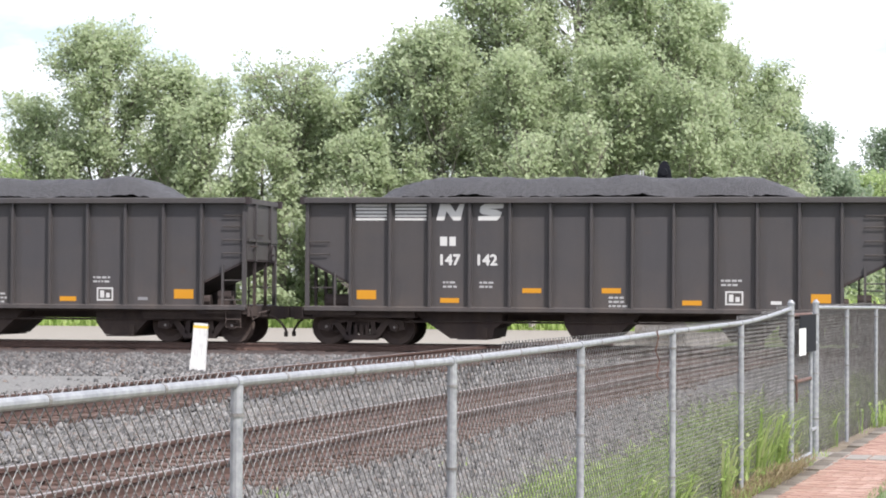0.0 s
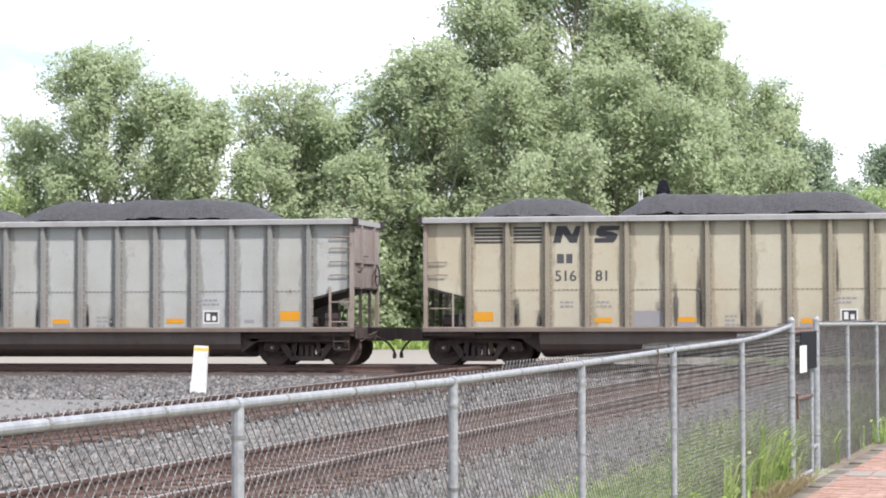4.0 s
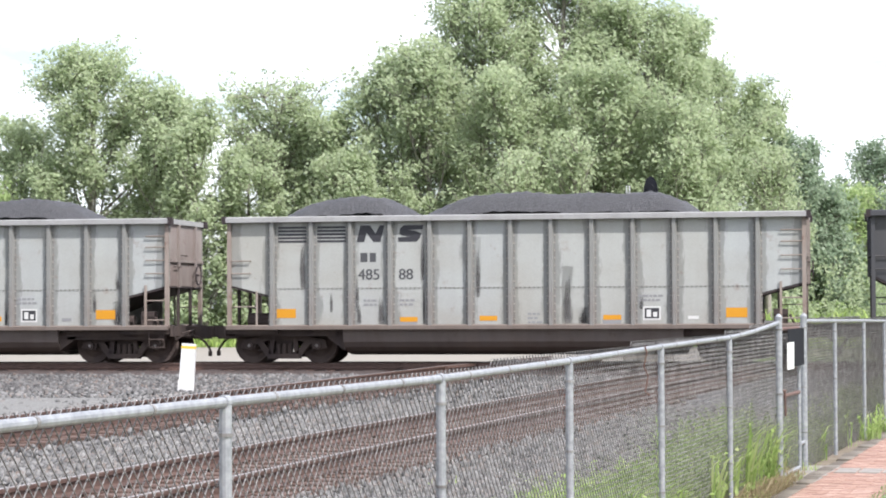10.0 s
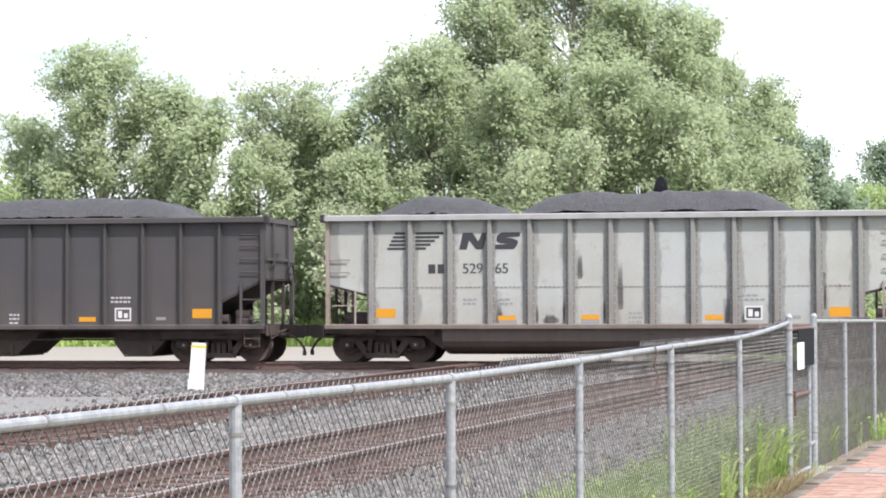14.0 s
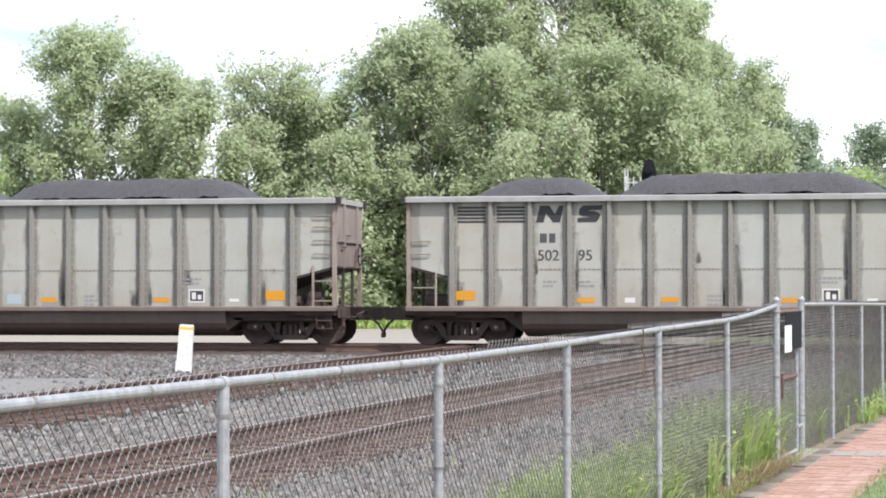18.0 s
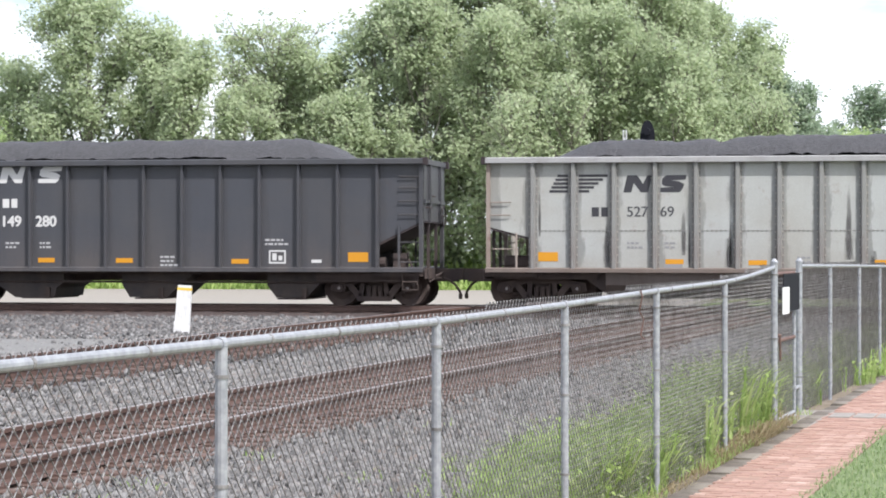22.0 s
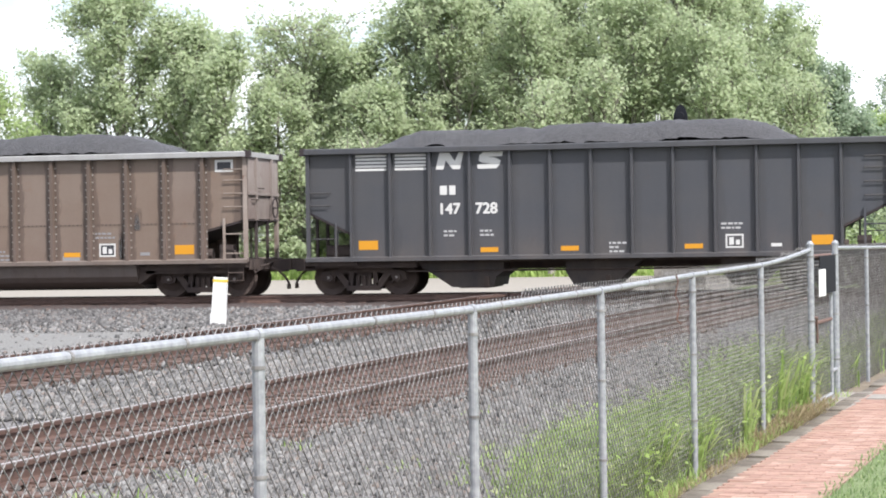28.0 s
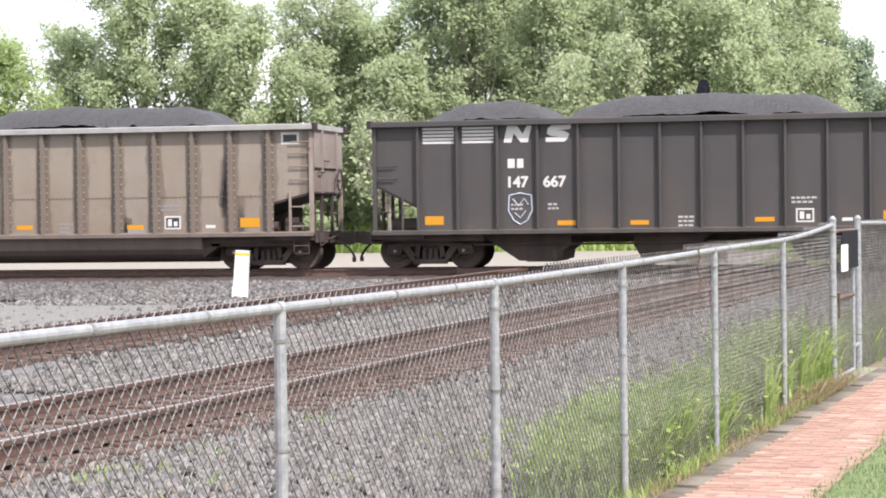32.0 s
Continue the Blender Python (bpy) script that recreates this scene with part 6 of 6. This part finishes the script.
    for nm, args in stencil:
        if nm == "patch":
            x0, x1, z0, z1, mt = args
            mark("paint_patch", plate(x0, x1, z0, z1, 0, 0.002), M[mt])
        elif nm == "square":
            for x in args:
                mark("placard_frame", shared("placard_frame", lambda: plate(-0.24, 0.24, 0, 0.31)), M["white_print"], x, 3.22)
                mark("placard", shared("placard", lambda: plate(-0.18, 0.18, 0.06, 0.25, 0, -0.003)), M["window_black"], x, 3.22)
        elif nm == "streak":
            for x, z0, z1, wd in args:
                mark("grime_streak", plate(-wd * 0.75, wd * 0.75, 0, (z1 - z0) * 1.1, 0, 0.003), M["streak"], x, z0)
        elif nm == "scrawl":
            x0, z0 = args
            g = Geo()
            for q in range(4):
                pts = [(x0 + q * 0.2 + 0.11 * math.cos(a) + 0.04 * rr.uniform(-1, 1), 0, z0 + 0.22 + 0.22 * math.sin(a)) for a in (0.6 + 5.0 * t / 10 for t in range(11))]
                g.path(pts, 0.014, 4)
            mark("scrawl", g, M["scrawl"])
        elif nm == "shield":
            x0, z0 = args
            pts = [(-0.28, 0.68), (0, 0.74), (0.28, 0.68), (0.3, 0.3), (0.17, 0.05), (0, -0.05), (-0.17, 0.05), (-0.3, 0.3), (-0.28, 0.68)]
            g = Geo().path([(x0 + a, 0, z0 + b) for a, b in pts], 0.02, 4)
            g.path([(x0 - 0.2, 0, z0 + 0.6), (x0 - 0.05, 0, z0 + 0.42), (x0 + 0.1, 0, z0 + 0.6), (x0 + 0.2, 0, z0 + 0.45)], 0.016, 4)
            g.path([(x0 - 0.15, 0, z0 + 0.25), (x0, 0, z0 + 0.12), (x0 + 0.14, 0, z0 + 0.3)], 0.016, 4)
            mark("scrawl", g, M["scrawl"], lab="pale blue painted shield outline")
        elif nm == "ring":
            x0, z0 = args
            g = Geo()
            for a0, a1, r0 in ((0.5, 5.4, 0.34), (0.3, 5.0, 0.17)):
                g.path([(x0 + r0 * math.cos(a0 + (a1 - a0) * t / 16), 0, z0 + r0 * math.sin(a0 + (a1 - a0) * t / 16)) for t in range(17)], 0.04, 4)
            for dz in (-0.12, -0.24):
                p = plate(x0 - 0.5, x0 + 0.1, z0 + dz, z0 + dz + 0.06)
                g.add(p.v, p.f)
            mark("emblem_shape", g, M["white_print"])
    return w


M["chord_pale"] = paint("pale_top_chord", (0.30, 0.30, 0.295), (0.19, 0.185, 0.18), (0.10, 0.07, 0.055), 0.4, rough=0.5)
M["belly_dark"] = paint("dark_belly_paint", (0.035, 0.035, 0.038), (0.06, 0.056, 0.054), (0.06, 0.045, 0.04), 0.4, rough=0.7, spec=0.15)
M["wheel"] = paint("grimy_wheel_steel", (0.042, 0.033, 0.032), (0.070, 0.053, 0.048), (0.11, 0.065, 0.048), 0.6, rough=0.8, spec=0.2)
M["dim_print"] = Mat("worn_white_stencil", 0.7).done((0.36, 0.36, 0.355))
k = Mat("grime_streaks", 0.7)
_e = k.maths("SUBTRACT", 1.0, k.maths("ABSOLUTE", k.maths("SUBTRACT", k.maths("MULTIPLY", k.axis("X", "Generated"), 2.0), 1.0)))
_g = k.axis("Z", "Generated")
_f = k.maths("ADD", k.maths("MULTIPLY", k.ramp(_e, [(0.0, 0.0), (0.7, 1.0)]), 0.62), k.maths("MULTIPLY", k.noise(1.0, 6, 0.7, k.vec(scale=(15, 1, 2.4))), 0.85))
_f = k.maths("SUBTRACT", _f, k.maths("MULTIPLY", k.ramp(_g, [(0.0, 0.35), (0.12, 0.0), (0.35, 0.0), (1.0, 1.0)]), 0.62))
streak_alpha = k.ramp(_f, [(0.60, 0.0), (1.0, 0.72)])
M["streak"] = k.done(k.ramp(k.noise(7, 4), [(0.3, (0.055, 0.053, 0.054)), (0.75, (0.11, 0.105, 0.10))]))
_t, _m = k.n.new("ShaderNodeBsdfTransparent"), k.n.new("ShaderNodeMixShader")
k.l.new(streak_alpha, _m.inputs[0])
k.l.new(_t.outputs[0], _m.inputs[1])
k.l.new(k.b.outputs[0], _m.inputs[2])
k.l.new(_m.outputs[0], k.n["Material Output"].inputs["Surface"])
M["number_panel"] = paint("worn_white_panel", (0.36, 0.355, 0.335), (0.22, 0.205, 0.185), (0.14, 0.09, 0.06), 0.4, rough=0.6)
M["faded_print"] = Mat("faded_white_stencil", 0.7).done((0.30, 0.25, 0.235))
M["primer"] = Mat("ochre_primer", 0.8).done((0.125, 0.062, 0.036))
M["rib_brown_steel"] = paint("worn_brown_rib", (0.135, 0.115, 0.108), (0.085, 0.066, 0.060), (0.13, 0.06, 0.035), 0.4, rough=0.7)
M["scrawl"] = Mat("pale_spray_paint", 0.6).done((0.42, 0.47, 0.55))

J = [(rib_x(j) + rib_x(j + 1)) / 2 for j in range(12)]
TAPE_STD = [(J[0] - 0.12, 1.14, 0.5, 0.23), (J[3] - 0.06, 1.07, 0.45, 0.12), (J[5] - 0.02, 1.08, 0.45, 0.12), (J[8] - 0.02, 1.08, 0.45, 0.12), (J[11] + 0.02, 1.13, 0.52, 0.24)]
TAPE_H = [(J[0] - 0.12, 1.14, 0.5, 0.23), (J[2] + 0.02, 1.07, 0.48, 0.12), (J[4] + 0.02, 1.36, 0.48, 0.12), (J[6] + 0.02, 1.34, 0.48, 0.13), (J[8] - 0.04, 1.07, 0.48, 0.12), (J[11], 1.13, 0.48, 0.22)]
TAPE_L = [(J[0] - 0.12, 1.10, 0.48, 0.22), (J[3] + 0.16, 1.06, 0.46, 0.12), (J[5] + 0.02, 1.07, 0.46, 0.11), (J[8] + 0.02, 1.09, 0.48, 0.11), (J[11], 1.13, 0.5, 0.21)]
BLACK = "black steel coal hopper with white lettering"
SILV = "silver-grey aluminium coal gondola heaped with coal"
TANL = "tan grimy aluminium coal gondola heaped with coal"
LIVE = [  # kind, skin, number, emblem, load, marks, tapes, label
    ("hopper", "hopper_black", ("147", "142"), "block", 1, [], TAPE_H, BLACK),
    ("hopper", "hopper_black", ("145", "290"), "slant", 1, [], TAPE_STD, BLACK + " and a slanted emblem"),
    ("tub", "grey_blue", ("513", "24"), "slant", 2, [("streak", [(J[1] + 0.3, 1.05, 1.8, 0.16), (J[6], 2.5, 2.95, 0.1), (J[7], 1.05, 1.5, 0.3)]), ("patch", (J[8] - 0.3, J[8] + 0.3, 1.45, 1.7, "pale_patch"))], TAPE_STD, SILV + ", tinged blue"),
    ("tub", "straw", ("516", "81"), "block", 2, [("streak", [(J[5] + 0.28, 1.05, 3.1, 0.12), (rib_x(1) + 0.2, 1.0, 1.6, 0.1)]), ("patch", (J[4] - 0.35, J[4] + 0.4, 1.0, 1.38, "pink_patch"))], TAPE_STD, "cream-stained aluminium coal gondola heaped with coal"),
    ("tub", "grey", ("529", "01"), "slant", 2, [("streak", [(J[0] + 0.2, 2.0, 2.9, 0.14), (J[2] - 0.3, 1.05, 1.9, 0.12)])], TAPE_STD, SILV + " with dark streaks"),
    ("brown", "hopper_brown", None, "slant_old", 3, [], [(J[0] - 0.2, 1.50, 0.48, 0.24), (J[3] + 0.1, 1.07, 0.5, 0.10), (J[5] + 0.2, 1.07, 0.4, 0.12), (J[7], 1.08, 0.5, 0.10), (J[9] + 0.05, 1.08, 0.48, 0.10), (J[11] + 0.1, 1.08, 0.44, 0.2)], "faded brown steel coal gondola with scalloped belly and rusty ladder"),
    ("tub", "grey", ("525", "72"), "slant", 3, [("patch", (J[0] - 0.4, J[0] + 0.25, 1.3, 1.6, "white_print"))], TAPE_STD, SILV),
    ("hopper", "hopper_navy", ("148", "576"), "block", 1, [], TAPE_STD + [(J[8] - 0.02, 1.45, 0.48, 0.10)], BLACK),
    ("tub", "grey", ("485", "88"), "block", 2, [("streak", [(J[7] - 0.1, 1.0, 2.3, 0.2), (J[1], 1.3, 1.9, 0.08), (J[2] - 0.35, 1.3, 2.3, 0.1)])], TAPE_STD, SILV + " with dark streaks"),
    ("tub", "grey", ("491", "63"), "block", 2, [("streak", [(J[1] - 0.1, 1.0, 1.8, 0.07), (J[3] - 0.25, 1.0, 1.9, 0.1), (J[2] - 0.4, 1.0, 2.4, 0.1)])], TAPE_STD, SILV),
    ("tub", "grey", ("473", "63"), "block", 2, [("streak", [(J[3], 1.15, 1.9, 0.4), (J[2] - 0.42, 1.0, 2.3, 0.12), (J[1], 1.1, 1.8, 0.08), (J[7], 1.1, 1.7, 0.2)])], TAPE_STD, SILV + " with black streaks"),
    ("tub", "grey", ("529", "65"), "slant", 2, [("patch", (J[4] - 0.3, J[4] + 0.3, 1.0, 1.28, "streak"))], TAPE_STD, SILV),
    ("hopper", "hopper_black", ("147", "294"), "block", 3, [("scrawl", (J[5] - 0.38, 1.3))], TAPE_STD, BLACK + " and a pale scrawl"),
    ("red", "hopper_red", None, "ring", 3, [("patch", (J[6] - 0.27, J[6] + 0.27, 1.12, 1.52, "pale_patch")), ("patch", (J[6] - 0.38, J[6] + 0.38, 3.05, 3.52, "number_panel"))], TAPE_STD, "dull red steel coal gondola with a white ring emblem"),
    ("tub", "warm", ("502", "95"), "block", 2, [("streak", [(rib_x(4) - 0.12, 1.4, 2.7, 0.08), (J[2] - 0.45, 1.2, 2.3, 0.12)]), ("patch", (J[4] - 0.12, J[4] + 0.14, 1.08, 1.2, "white_print"))], TAPE_STD, SILV + ", warm grey"),
    ("tub", "warm", ("507", "83"), "slant", 2, [("patch", (J[4] - 0.2, J[4] + 0.2, 1.05, 1.3, "pale_patch")), ("streak", [(J[3] + 0.35, 2.4, 3.0, 0.06)])], TAPE_STD, SILV + ", warm grey"),
    ("tub", "tan", ("471", "60"), "block", 3, [("square", (-6.75, 6.7)), ("patch", (rib_x(2) + 0.1, rib_x(3) - 0.1, 1.92, 2.82, "number_panel")), ("patch", (rib_x(3) + 0.1, rib_x(4) - 0.1, 1.92, 2.82, "number_panel")), ("patch", (rib_x(0) + 0.12, rib_x(1) - 0.1, 3.12, 3.6, "number_panel")), ("patch", (rib_x(1) + 0.12, rib_x(2) - 0.1, 3.12, 3.6, "number_panel")), ("patch", (rib_x(2) + 0.12, rib_x(3) - 0.1, 3.1, 3.62, "number_panel")), ("patch", (rib_x(3) + 0.12, rib_x(4) - 0.1, 3.1, 3.62, "number_panel"))], TAPE_STD, TANL + ", with white number panels"),
    ("tub", "grey", ("527", "69"), "slant", 3, [("streak", [(J[7] + 0.15, 1.2, 3.2, 0.14), (J[1] + 0.35, 1.0, 2.3, 0.2), (J[3] + 0.2, 1.3, 2.6, 0.12)])], TAPE_STD, SILV + " with black streaks"),
    ("hopper", "hopper_navy", ("149", "280"), "block", 1, [], TAPE_STD, BLACK),
    ("tub", "grey_blue", ("487", "67"), "block", 2, [("streak", [(J[1], 2.2, 2.6, 0.06), (J[2] - 0.35, 1.0, 1.8, 0.1)])], TAPE_STD, SILV + ", tinged blue"),
    ("tub", "cream", ("500", "74"), "block", 2, [("patch", (J[7] - 0.15, J[7] + 0.45, 1.15, 1.6, "pale_patch")), ("patch", (J[3] - 0.3, J[3] + 0.35, 0.98, 1.3, "pale_patch")), ("streak", [(rib_x(4) - 0.12, 1.7, 2.4, 0.06)])], TAPE_STD, "cream-stained aluminium coal gondola heaped with coal"),
    ("tub", "brown", ("461", "69"), "block", 2, [("square", (-6.75, 6.7)), ("patch", (rib_x(2) + 0.1, rib_x(3) - 0.1, 1.92, 2.82, "number_panel")), ("patch", (rib_x(3) + 0.1, rib_x(4) - 0.1, 1.92, 2.82, "number_panel"))], TAPE_STD, TANL + ", with white number panels"),
    ("hopper", "hopper_navy", ("147", "728"), "block", 3, [], TAPE_STD, BLACK),
    ("tub", "brown", ("469", "10"), "block", 3, [("square", (-6.75, 6.7)), ("patch", (rib_x(0) + 0.12, rib_x(1) - 0.1, 3.12, 3.6, "number_panel")), ("patch", (rib_x(1) + 0.12, rib_x(2) - 0.1, 3.12, 3.6, "number_panel")), ("patch", (rib_x(2) + 0.12, rib_x(3) - 0.1, 3.1, 3.62, "number_panel")), ("patch", (rib_x(3) + 0.12, rib_x(4) - 0.1, 3.1, 3.62, "number_panel")), ("patch", (rib_x(2) + 0.1, rib_x(3) - 0.1, 1.92, 2.82, "number_panel")), ("patch", (rib_x(3) + 0.1, rib_x(4) - 0.1, 1.92, 2.82, "number_panel"))], TAPE_STD, TANL + ", with white number panels"),
    ("hopper", "hopper_black", ("148", "758"), "block", 1, [("scrawl", (J[0] - 0.3, 1.5)), ("patch", (rib_x(4) - 0.16, rib_x(4) - 0.06, 1.0, 1.42, "orange_tape")), ("patch", (J[4] - 0.15, J[4] + 0.12, 1.06, 1.16, "white_print"))], TAPE_L, BLACK),
    ("hopper", "hopper_black", ("147", "667"), "block", 2, [("shield", (J[2] + 0.05, 1.15))], TAPE_L, BLACK + " and a painted shield"),
    ("tub", "tan", None, "none", 2, [("square", (-6.75, 6.7))], TAPE_STD, TANL),
]
PITCH_W = 16.18
SLACK = {2: 0.06, 14: -0.15}      # couplings a little longer or shorter
WAGONS = []
for i, (kind, skin, num, emblem, load, marks, tapes, lab) in enumerate(LIVE):
    body_mat = M["tub_" + skin] if kind == "tub" else M[skin]
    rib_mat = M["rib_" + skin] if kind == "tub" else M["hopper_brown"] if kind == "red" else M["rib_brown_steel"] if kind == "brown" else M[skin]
    look_kind = emblem
    if emblem == "ring":
        marks = marks + [("ring", (-6.75, 2.95))]
    WAGONS.append(wagon(i, kind, body_mat, rib_mat, num, look_kind, load, marks, tapes, lab))

# ---- bricks of the footpath ----
BL, BW, GAP = 0.200, 0.098, 0.008
brick_me = shared("brick", lambda: Geo().add([(-BW / 2, -BL / 2, 0), (BW / 2, -BL / 2, 0), (BW / 2, BL / 2, 0), (-BW / 2, BL / 2, 0),
                  (-BW / 2 + 0.005, -BL / 2 + 0.005, 0.03), (BW / 2 - 0.005, -BL / 2 + 0.005, 0.03), (BW / 2 - 0.005, BL / 2 - 0.005, 0.03), (-BW / 2 + 0.005, BL / 2 - 0.005, 0.03)], BOX_F))
places = []
row = 0
s = -5.9
while s < 44:
    n = PATH_N0 + BL / 2 + 0.004 - (BL + GAP) / 2 * (row % 2)
    while n < PATH_N1 - 0.05:
        if n > PATH_N0:
            places.append((s, n))
        n += BL + GAP
    s += BW + GAP
    row += 1
rest = Geo()
made = 0
rb2 = random.Random(5)
for s, n in places:
    p = plan(s, n, 0.012 + rb2.uniform(-0.004, 0.004))
    m = Matrix.Translation(p) @ Matrix.Rotation(turn_u + math.pi / 2 + rb2.uniform(-0.03, 0.03), 4, "Z") @ Matrix.Rotation(rb2.uniform(-0.03, 0.03), 4, "X")
    if 14.4 < s < 23.4 and made < 300:
        put("brick", brick_me, M["brick"], path, m)
        made += 1
    else:
        rest.add([m @ v.co for v in brick_me.vertices], [tuple(q.vertices) for q in brick_me.polygons])
bs = put("bricks", mesh_of("bricks", rest.v, rest.f), M["brick_stuff"], path)
tagged(bs, "worn red brick pavers", kind="stuff")

# ---- what moves ----


RUN = [(0, -14.49), (1, -1.64), (2, 11.12), (3, 24.06), (6, 62.42), (7, 75.16), (8, 87.84), (9, 100.62), (10, 113.23), (11, 125.96), (12, 138.66),
       (13, 151.37), (14, 164.04), (15, 176.80), (18, 214.98), (19, 227.75), (20, 240.41), (21, 252.98), (22, 265.60), (23, 278.20), (24, 290.71),
       (25, 303.37), (28, 341.02), (29, 353.48), (30, 365.93), (31, 378.35), (32, 390.73)]


def train_s(t):
    """Place of the first wagon's trailing coupling along the track, by the second."""
    return float(np.interp(t, [a for a, _ in RUN], [b for _, b in RUN]))


def motions():
    stops = [t for t, _ in RUN]
    for i, w in enumerate(WAGONS):
        walk(w, [(t, Matrix.Translation((train_s(t) - PITCH_W * i + PITCH_W / 2 + SLACK.get(i, 0.0), TRAIN_Y, RAIL_Z))) for t in stops])
    for i, ws, dx in WHEELS:
        # the wheels are turned step by step while the wagon goes past
        x0 = PITCH_W * i - PITCH_W / 2
        seen = [f for f in range(0, 961) if -34.0 < train_s(f / FPS) - x0 < 11.0]
        rows = [(f / FPS, Matrix.Translation((dx, 0, 0.457)) @ Matrix.Rotation((train_s(f / FPS) - x0) / 0.457, 4, "Y")) for f in seen]
        if not rows or seen[0] > 0:
            rows = [(0.0, rows[0][1] if rows else Matrix.Translation((dx, 0, 0.457)))] + rows
        if seen and seen[-1] < 960:
            rows.append((32.0, rows[-1][1]))
        walk(ws, rows)


motions()
